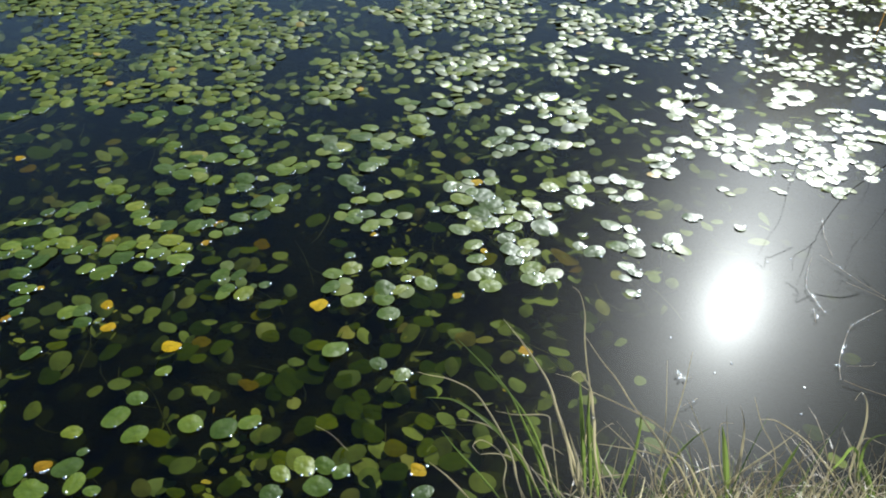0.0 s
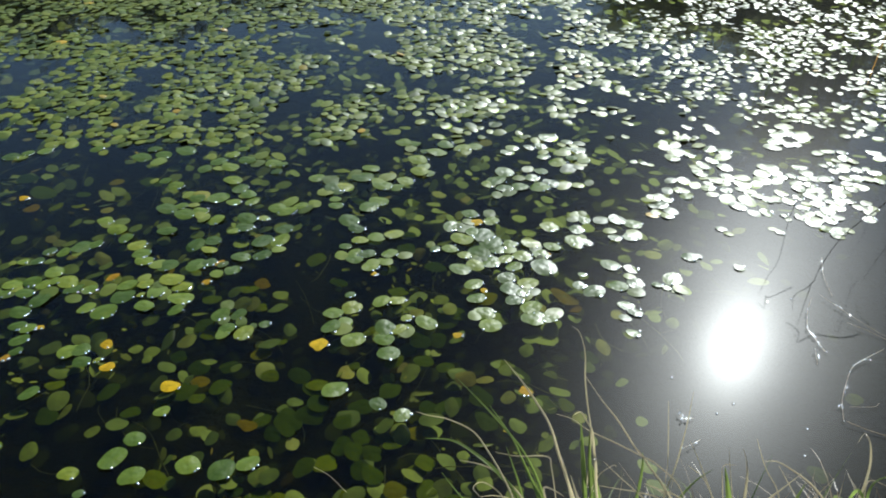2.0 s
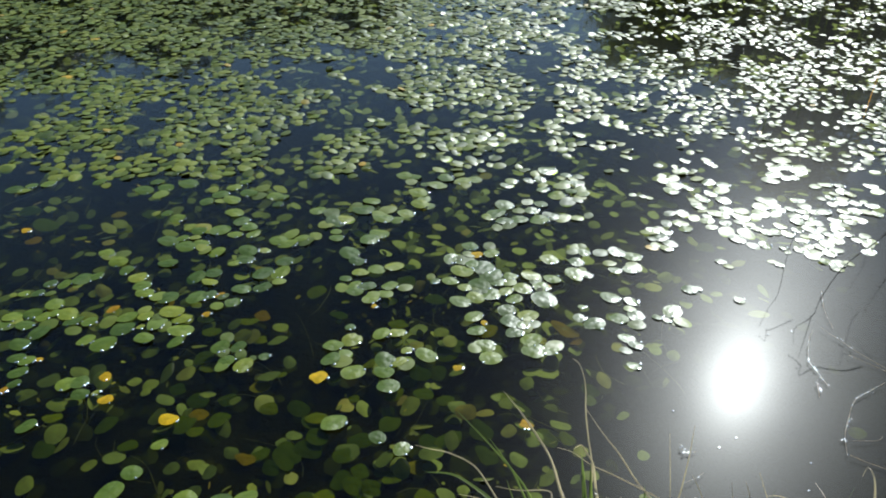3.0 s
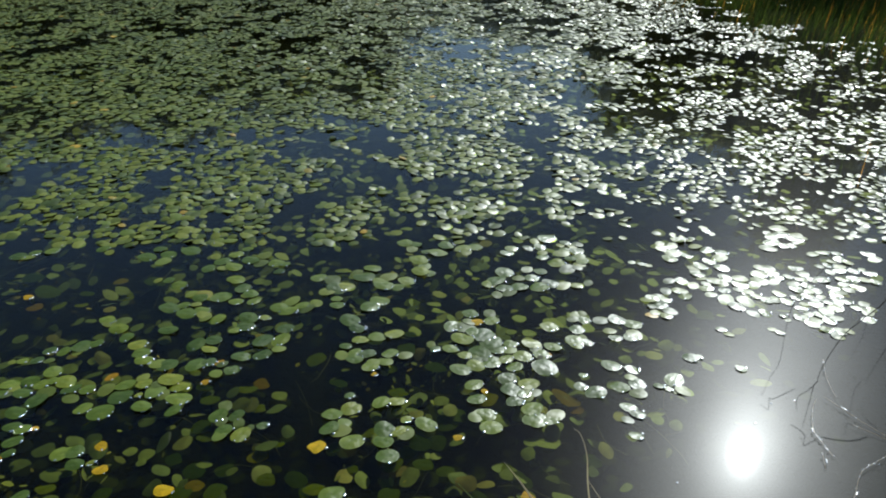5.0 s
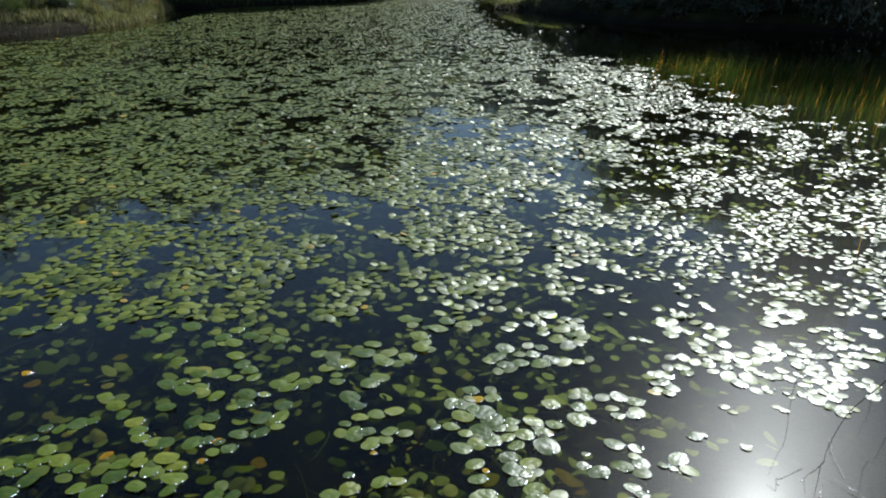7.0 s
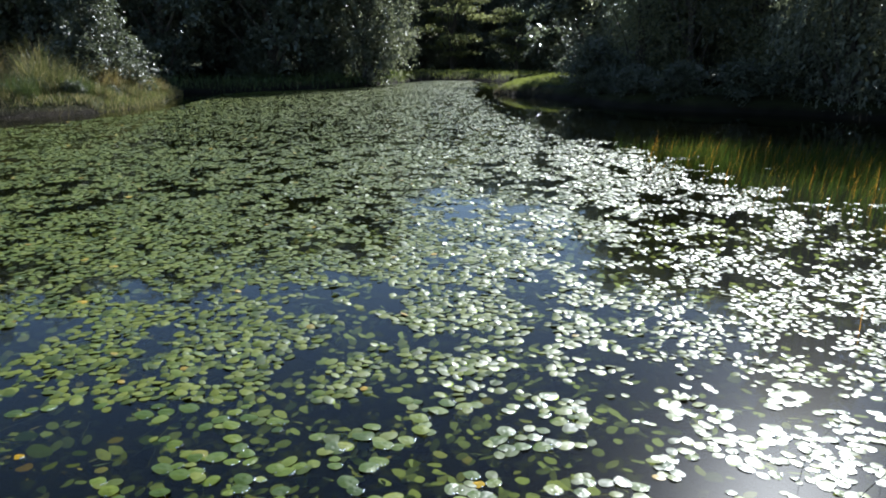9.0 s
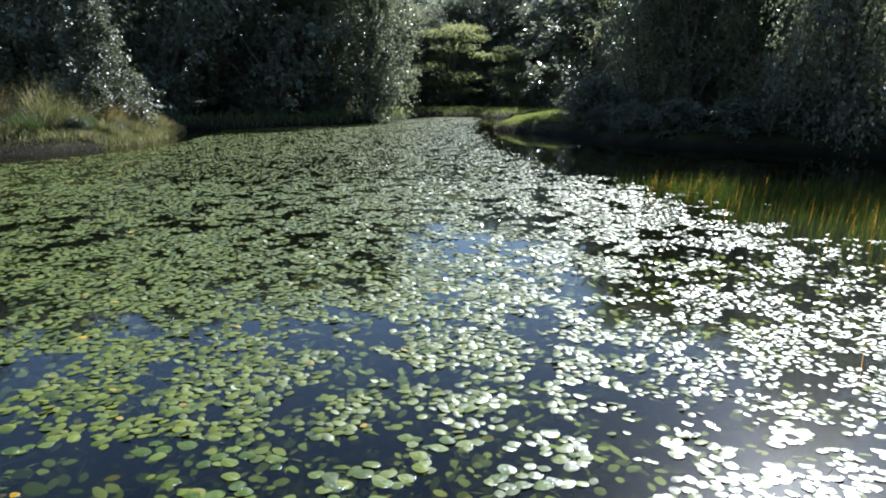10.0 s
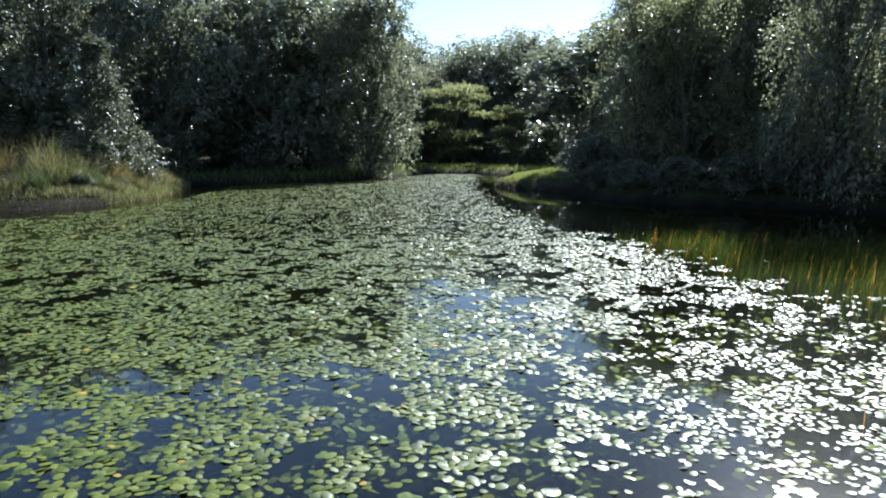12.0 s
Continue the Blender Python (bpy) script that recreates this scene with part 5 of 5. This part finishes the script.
blade_part('green', 0.0051, [(0.271, 0.985, 0.055), (0.258, 1.022, 0.080), (0.229, 1.058, 0.168), (0.197, 1.095, 0.227), (0.162, 1.132, 0.259), (0.100, 1.168, 0.322), (0.038, 1.205, 0.374)])
blade_part('green', 0.0051, [(0.256, 0.980, 0.063), (0.254, 1.012, 0.049), (0.223, 1.044, 0.153), (0.190, 1.076, 0.227), (0.159, 1.108, 0.287), (0.110, 1.140, 0.353)])
blade_part('dry', 0.0025, [(0.173, 0.985, 0.127), (0.161, 1.011, 0.184), (0.135, 1.036, 0.239), (0.105, 1.062, 0.286), (0.071, 1.088, 0.324), (0.016, 1.114, 0.336), (-0.029, 1.139, 0.322), (-0.060, 1.165, 0.306)])
blade_part('green', 0.0068, [(0.233, 0.980, 0.063), (0.200, 1.005, 0.132), (0.163, 1.030, 0.190), (0.122, 1.055, 0.231), (0.082, 1.080, 0.252), (0.027, 1.105, 0.273), (-0.040, 1.130, 0.254)])
blade_part('dry', 0.0031, [(0.220, 0.985, 0.100), (0.188, 1.015, 0.169), (0.148, 1.045, 0.203), (0.103, 1.075, 0.218), (0.040, 1.105, 0.205)])
blade_part('dry', 0.0050, [(0.331, 0.985, 0.080), (0.322, 1.014, 0.108), (0.291, 1.042, 0.197), (0.269, 1.071, 0.257), (0.246, 1.099, 0.327), (0.216, 1.128, 0.372), (0.178, 1.156, 0.421), (0.141, 1.185, 0.456)])
blade_part('dry', 0.0025, [(0.326, 0.985, 0.080), (0.327, 1.015, 0.158), (0.333, 1.045, 0.249), (0.333, 1.075, 0.335), (0.325, 1.105, 0.388), (0.319, 1.135, 0.441), (0.318, 1.165, 0.493), (0.308, 1.195, 0.524), (0.297, 1.225, 0.517)])
blade_part('dry', 0.0038, [(0.347, 0.980, 0.207), (0.332, 0.997, 0.319), (0.330, 1.013, 0.335), (0.322, 1.030, 0.388), (0.311, 1.047, 0.404), (0.300, 1.063, 0.414), (0.289, 1.080, 0.384)])
blade_part('green', 0.0102, [(0.367, 0.975, 0.069), (0.353, 0.995, 0.186), (0.345, 1.015, 0.232), (0.336, 1.035, 0.273)])
blade_part('green', 0.0085, [(0.338, 0.975, 0.069), (0.321, 1.008, 0.217), (0.312, 1.042, 0.308), (0.307, 1.075, 0.372)])
blade_part('green', 0.0085, [(0.352, 0.975, 0.069), (0.338, 1.008, 0.201), (0.332, 1.042, 0.269), (0.330, 1.075, 0.342)])
blade_part('dry', 0.0069, [(0.319, 0.970, 0.121), (0.310, 0.990, 0.177), (0.299, 1.010, 0.216), (0.289, 1.030, 0.245)])
blade_part('dry', 0.0018, [(0.279, 0.985, 0.054), (0.256, 1.009, 0.201), (0.245, 1.033, 0.266), (0.238, 1.057, 0.274), (0.174, 1.081, 0.247), (0.125, 1.105, 0.232)])
blade_part('dry', 0.0018, [(0.152, 0.980, 0.065), (0.144, 0.997, 0.101), (0.148, 1.013, 0.155), (0.127, 1.030, 0.187), (0.092, 1.047, 0.198), (0.073, 1.063, 0.155), (0.091, 1.080, 0.097)])
blade_part('dry', 0.0025, [(0.189, 0.980, 0.064), (0.175, 1.002, 0.110), (0.164, 1.025, 0.155), (0.125, 1.047, 0.146), (0.090, 1.070, 0.111)])
blade_part('green', 0.0034, [(0.213, 0.985, 0.056), (0.196, 1.015, 0.126), (0.179, 1.045, 0.186), (0.162, 1.075, 0.229), (0.150, 1.105, 0.252)])
blade_part('green', 0.0034, [(0.135, 0.985, 0.057), (0.115, 1.010, 0.064), (0.079, 1.035, 0.099), (0.037, 1.060, 0.139), (-0.002, 1.085, 0.186)])
blade_part('dry', 0.0031, [(0.062, 0.985, 0.058), (0.010, 1.015, 0.103), (-0.032, 1.045, 0.117)])
blade_part('dry', 0.0031, [(0.532, 0.985, 0.164), (0.498, 1.014, 0.224), (0.477, 1.042, 0.242), (0.458, 1.071, 0.258), (0.446, 1.099, 0.258), (0.409, 1.128, 0.310), (0.373, 1.156, 0.347), (0.330, 1.185, 0.404)])
blade_part('dry', 0.0018, [(0.534, 0.985, 0.230), (0.478, 1.012, 0.293), (0.442, 1.038, 0.298), (0.386, 1.065, 0.312), (0.335, 1.092, 0.319), (0.298, 1.118, 0.330), (0.268, 1.145, 0.316)])
blade_part('green', 0.0076, [(0.416, 0.980, 0.060), (0.435, 1.005, 0.102), (0.452, 1.030, 0.161), (0.460, 1.055, 0.226), (0.463, 1.080, 0.258)])
blade_part('dry', 0.0018, [(0.536, 0.985, 0.147), (0.498, 1.010, 0.179), (0.457, 1.035, 0.170), (0.418, 1.060, 0.150), (0.378, 1.085, 0.129)])
blade_part('dry', 0.0016, [(0.325, 0.980, 0.123), (0.331, 1.002, 0.193), (0.351, 1.025, 0.243), (0.386, 1.047, 0.253), (0.405, 1.070, 0.220)])
blade_part('dry', 0.0018, [(0.509, 0.980, 0.120), (0.477, 1.005, 0.161), (0.443, 1.030, 0.186), (0.404, 1.055, 0.211), (0.378, 1.080, 0.223)])
blade_part('dry', 0.0025, [(0.299, 0.975, 0.070), (0.324, 0.987, 0.094), (0.366, 1.000, 0.110), (0.421, 1.012, 0.107), (0.474, 1.025, 0.085)])
blade_part('dry', 0.0050, [(0.562, 0.980, 0.136), (0.538, 1.007, 0.167), (0.503, 1.033, 0.180), (0.475, 1.060, 0.170)])
blade_part('dry', 0.0038, [(0.305, 0.980, 0.141), (0.290, 1.007, 0.204), (0.275, 1.033, 0.265), (0.269, 1.060, 0.274)])
blade_part('dry', 0.0031, [(0.264, 0.970, 0.104), (0.238, 0.982, 0.189), (0.225, 0.995, 0.245), (0.254, 1.008, 0.216), (0.282, 1.020, 0.176)])
blade_part('dry', 0.0025, [(0.289, 0.975, 0.070), (0.275, 0.988, 0.076), (0.248, 1.002, 0.101), (0.211, 1.015, 0.126)])
blade_part('green', 0.0051, [(0.279, 0.975, 0.070), (0.258, 0.995, 0.102), (0.235, 1.015, 0.160), (0.197, 1.035, 0.248)])
blade_part('dry', 0.0031, [(0.975, 0.985, 0.042), (0.926, 1.007, 0.108), (0.891, 1.028, 0.147), (0.860, 1.050, 0.177), (0.820, 1.072, 0.199), (0.791, 1.093, 0.203), (0.774, 1.115, 0.177)])
blade_part('dry', 0.0018, [(0.780, 0.985, 0.081), (0.826, 1.015, 0.107), (0.882, 1.045, 0.133), (0.932, 1.075, 0.164)])
blade_part('dry', 0.0062, [(0.648, 0.975, 0.076), (0.683, 0.997, 0.091), (0.722, 1.020, 0.110), (0.775, 1.042, 0.138), (0.844, 1.065, 0.199)])
blade_part('green', 0.0085, [(0.777, 0.975, 0.061), (0.796, 1.002, 0.083), (0.824, 1.028, 0.131), (0.853, 1.055, 0.171)])
blade_part('dry', 0.0038, [(0.958, 0.985, 0.114), (0.959, 1.008, 0.157), (0.972, 1.032, 0.200), (0.981, 1.055, 0.242), (0.978, 1.078, 0.284), (0.975, 1.102, 0.290), (0.991, 1.125, 0.231)])
blade_part('green', 0.0068, [(1.036, 0.980, 0.049), (1.015, 0.992, 0.094), (0.983, 1.003, 0.147), (0.948, 1.015, 0.198), (0.948, 1.027, 0.132), (0.947, 1.038, 0.071), (0.955, 1.050, 0.026)])
blade_part('green', 0.0102, [(1.026, 0.975, 0.057), (1.017, 0.998, 0.084), (0.999, 1.022, 0.120), (0.982, 1.045, 0.153)])
blade_part('green', 0.0051, [(0.977, 0.980, 0.112), (0.969, 1.000, 0.169), (0.979, 1.020, 0.203), (1.010, 1.040, 0.205), (1.057, 1.060, 0.187)])
blade_part('dry', 0.0056, [(0.690, 0.980, 0.081), (0.693, 1.004, 0.134), (0.704, 1.028, 0.151), (0.707, 1.052, 0.202), (0.708, 1.076, 0.228), (0.704, 1.100, 0.246)])
blade_part('dry', 0.0018, [(0.811, 0.985, 0.045), (0.801, 1.018, 0.095), (0.789, 1.050, 0.153), (0.763, 1.083, 0.194), (0.739, 1.115, 0.259)])
blade_part('green', 0.0102, [(0.675, 0.975, 0.063), (0.665, 1.002, 0.137), (0.654, 1.028, 0.201), (0.649, 1.055, 0.235)])
blade_part('dry', 0.0016, [(0.639, 0.980, 0.169), (0.627, 1.007, 0.239), (0.632, 1.033, 0.267), (0.676, 1.060, 0.234)])
blade_part('dry', 0.0018, [(0.638, 0.985, 0.110), (0.619, 1.015, 0.179), (0.601, 1.045, 0.221), (0.589, 1.075, 0.247), (0.578, 1.105, 0.265)])
blade_part('dry', 0.0018, [(0.626, 0.980, 0.135), (0.614, 1.013, 0.189), (0.599, 1.047, 0.210), (0.572, 1.080, 0.212)])
blade_part('green', 0.0059, [(0.516, 0.980, 0.102), (0.539, 1.013, 0.157), (0.587, 1.047, 0.194), (0.640, 1.080, 0.195)])
blade_part('dry', 0.0050, [(0.582, 0.975, 0.144), (0.557, 0.998, 0.178), (0.532, 1.022, 0.179), (0.509, 1.045, 0.169)])
blade_part('dry', 0.0018, [(0.904, 0.980, 0.078), (0.869, 1.013, 0.100), (0.833, 1.047, 0.140), (0.791, 1.080, 0.205)])
blade_part('dry', 0.0038, [(0.648, 0.970, 0.071), (0.626, 0.990, 0.103), (0.601, 1.010, 0.139)])
blade_part('dry', 0.0016, [(0.512, 0.985, 0.130), (0.513, 1.035, 0.203), (0.526, 1.085, 0.235), (0.517, 1.135, 0.368)])
blade_part('dry', 0.0025, [(0.499, 0.985, 0.113), (0.513, 1.025, 0.175), (0.540, 1.065, 0.220), (0.560, 1.105, 0.304), (0.574, 1.145, 0.385)])
blade_part('dry', 0.0016, [(0.729, 0.970, 0.070), (0.712, 0.980, 0.134), (0.724, 0.990, 0.145), (0.772, 1.000, 0.131)])
blade_part('dry', 0.0018, [(0.887, 0.975, 0.059), (0.869, 0.995, 0.091), (0.852, 1.015, 0.124)])
blade_part('dry', 0.0018, [(0.982, 0.985, 0.069), (0.986, 1.018, 0.108), (0.979, 1.052, 0.148), (0.968, 1.085, 0.163)])
blade_part('dry', 0.0018, [(0.973, 0.985, 0.122), (0.965, 1.015, 0.198), (0.996, 1.045, 0.194), (1.081, 1.075, 0.123)])
blade_part('dry', 0.0013, [(0.686, 0.985, 0.074), (0.680, 1.025, 0.138), (0.672, 1.065, 0.202), (0.674, 1.105, 0.240)])


def bank_grass():
    r = np.random.default_rng(81)
    n = 1500
    px = 0.26 + 1.2 * r.beta(1.4, 1.2, n)
    py = r.uniform(0.80, 1.0, n)
    roots = np.stack([px, py, land_height(px, py) - 0.02], 1)
    dry = r.uniform(0, 1, n) < 0.74
    for pick_mask, mat, name, label in ((dry, M_STRAW, "dry_grass", "tangle of bleached dry grass on the near bank"), (~dry, M_GRASS, "green_grass", "short green grass among the dry stems")):
        k = int(pick_mask.sum())
        tall = 0.06 + 0.28 * r.beta(1.2, 2.2, k)
        v, f = blades(r, roots[pick_mask], tall, r.uniform(0.0014, 0.0046, k), (0.0, 0.1), r.uniform(0.2, 2.6, k), 6, 1.0)
        tagged(new(name, mesh_of(name, v, f, mat, False)), label, "grass", kind="stuff")
    k = 9000
    px, py = r.uniform(-3.5, 3.5, k), r.uniform(-3.0, 1.9, k)
    keep = (shore_distance(px, py) < -0.12) & ~((np.abs(px - 0.4) < 1.2) & (py > 0.72)) & (np.hypot(px, py) > 0.12)
    px, py = px[keep], py[keep]
    k = len(px)
    v, f = blades(r, np.stack([px, py, land_height(px, py) - 0.02], 1), r.uniform(0.04, 0.11, k), r.uniform(0.003, 0.007, k), (0.0, 0.1), r.uniform(0.3, 2.0, k), 3, 1.0)
    tagged(new("green_grass", mesh_of("green_grass", v, f, M_GRASS, False)), "short grass at the edge of the bank", "grass", kind="stuff")


bank_grass()

# ------------------------------------------------------------------ bare twigs and wet stems at the water's edge
branch = tagged(new("bare_branch"), "dark bare twigs drooping over the water", "branch")


def twig_part(points, thick):
    line = smooth_line(points, 5)
    v, f = tube(line, [thick * 0.7 * (1 - 0.7 * i / len(line)) for i in range(len(line))], 6)
    return part_mesh("twig", mesh_of("twig", [tuple(q) for q in v], f, M_TWIG), branch)


twig_part([(1.425, 2.325, 0.300), (1.301, 2.222, 0.253), (1.260, 2.177, 0.207), (1.229, 2.121, 0.160), (1.175, 2.016, 0.113), (1.140, 1.987, 0.067), (1.102, 1.945, 0.020)], 0.0018)
twig_part([(1.572, 2.118, 0.340), (1.493, 2.063, 0.303), (1.421, 2.030, 0.267), (1.360, 2.001, 0.230), (1.292, 1.940, 0.193), (1.244, 1.889, 0.157), (1.248, 1.894, 0.120)], 0.0032)
twig_part([(1.248, 1.894, 0.120), (1.225, 1.890, 0.090), (1.191, 1.885, 0.060), (1.178, 1.844, 0.030)], 0.0019)
twig_part([(1.232, 1.882, 0.120), (1.199, 1.828, 0.070), (1.171, 1.784, 0.020)], 0.0016)
twig_part([(1.555, 2.030, 0.220), (1.516, 2.001, 0.163), (1.479, 1.975, 0.107), (1.464, 1.969, 0.050)], 0.0018)
twig_part([(1.576, 2.218, 0.160), (1.550, 2.179, 0.100), (1.498, 2.132, 0.040)], 0.0014)
twig_part([(1.412, 1.921, 0.100), (1.387, 1.903, 0.073), (1.338, 1.825, 0.047), (1.309, 1.796, 0.020)], 0.0014)


def wet_stem(points, thick, beads):
    """A thin pale stem lying on the water, hung with drops."""
    line = smooth_line([(x, y, z) for x, y, z in points], 6)
    v, f = tube(line, [thick] * len(line), 5)
    root = tagged(new("wet_stem", mesh_of("wet_stem", [tuple(q) for q in v], f, M_STRAW)), "thin pale wet stem hung with bright water drops", "stem", "wet stems")
    for _ in range(beads):
        q = line[pick.randrange(len(line))]
        bead(root, q.x + pick.gauss(0, 0.004), q.y + pick.gauss(0, 0.004), q.z + 0.002, pick.uniform(0.0015, 0.0030))


wet_stem([(1.421, 2.165, 0.012), (1.384, 2.059, 0.009), (1.367, 1.953, 0.006)], 0.00056, 4)
wet_stem([(1.322, 1.952, 0.012), (1.367, 1.865, 0.010), (1.404, 1.803, 0.008), (1.448, 1.738, 0.006)], 0.00049, 4)
wet_stem([(1.288, 1.937, 0.012), (1.247, 1.872, 0.010), (1.212, 1.790, 0.009), (1.212, 1.739, 0.008), (1.220, 1.669, 0.006)], 0.00049, 15)
wet_stem([(1.190, 1.681, 0.012), (1.170, 1.613, 0.006)], 0.00042, 5)
wet_stem([(1.349, 1.805, 0.012), (1.397, 1.768, 0.009), (1.452, 1.716, 0.006)], 0.00056, 2)
wet_stem([(1.403, 1.673, 0.012), (1.323, 1.631, 0.011), (1.269, 1.596, 0.010), (1.218, 1.527, 0.008), (1.176, 1.460, 0.007), (1.148, 1.387, 0.006)], 0.00049, 17)
wet_stem([(1.184, 1.435, 0.012), (1.257, 1.437, 0.009), (1.283, 1.455, 0.006)], 0.00042, 1)
wet_stem([(1.152, 1.381, 0.012), (1.195, 1.354, 0.009), (1.258, 1.323, 0.006)], 0.0008, 0)
wet_stem([(0.684, 1.430, 0.012), (0.690, 1.400, 0.009), (0.723, 1.403, 0.006)], 0.00049, 9)
wet_stem([(0.661, 1.291, 0.012), (0.708, 1.317, 0.009), (0.721, 1.327, 0.006)], 0.00042, 3)
wet_stem([(-0.345, 1.245, 0.004), (-0.30, 1.215, 0.006), (-0.25, 1.165, 0.003)], 0.0006, 0)


for x, y in [(0.797, 1.423), (0.858, 1.460), (1.036, 1.364), (1.132, 1.927), (1.221, 1.944), (1.040, 1.829), (0.989, 1.270), (0.705, 1.569)]:
    tagged(new("water_bead", BEAD), "bright drop of water floating on the pond", "water drop", "loose water drops").matrix_basis = Matrix.LocRotScale((x, y, 0.0015), None, (0.003, 0.003, 0.003))


# ------------------------------------------------------------------ weed under the water
def build_weed():
    r = np.random.default_rng(91)
    lines = []
    for _ in range(130):
        y = r.uniform(1.0, 4.2)
        x = r.uniform(-0.68 * y - 0.3, 0.35 * y + 0.2)
        if shore_distance(np.array([x]), np.array([y]))[0] < 0.2:
            continue
        a, k = r.uniform(0, 6.283), r.normal(0, 0.18)
        step, z = r.uniform(0.02, 0.05), -r.uniform(0.015, 0.06)
        pts = []
        for _ in range(7):
            pts.append((x, y, z))
            x, y, z = x + math.cos(a) * step, y + math.sin(a) * step, z - r.uniform(-0.004, 0.006)
            a += k + r.normal(0, 0.15)
        t = r.uniform(0.0006, 0.0016)
        lines.append((pts, [t] * 7, 4))
    v, f = tubes(lines)
    tagged(new("water_weed", mesh_of("water_weed", v, f, M_WEED)), "brown tangled stems of weed under the water", "water plants", kind="stuff")


build_weed()
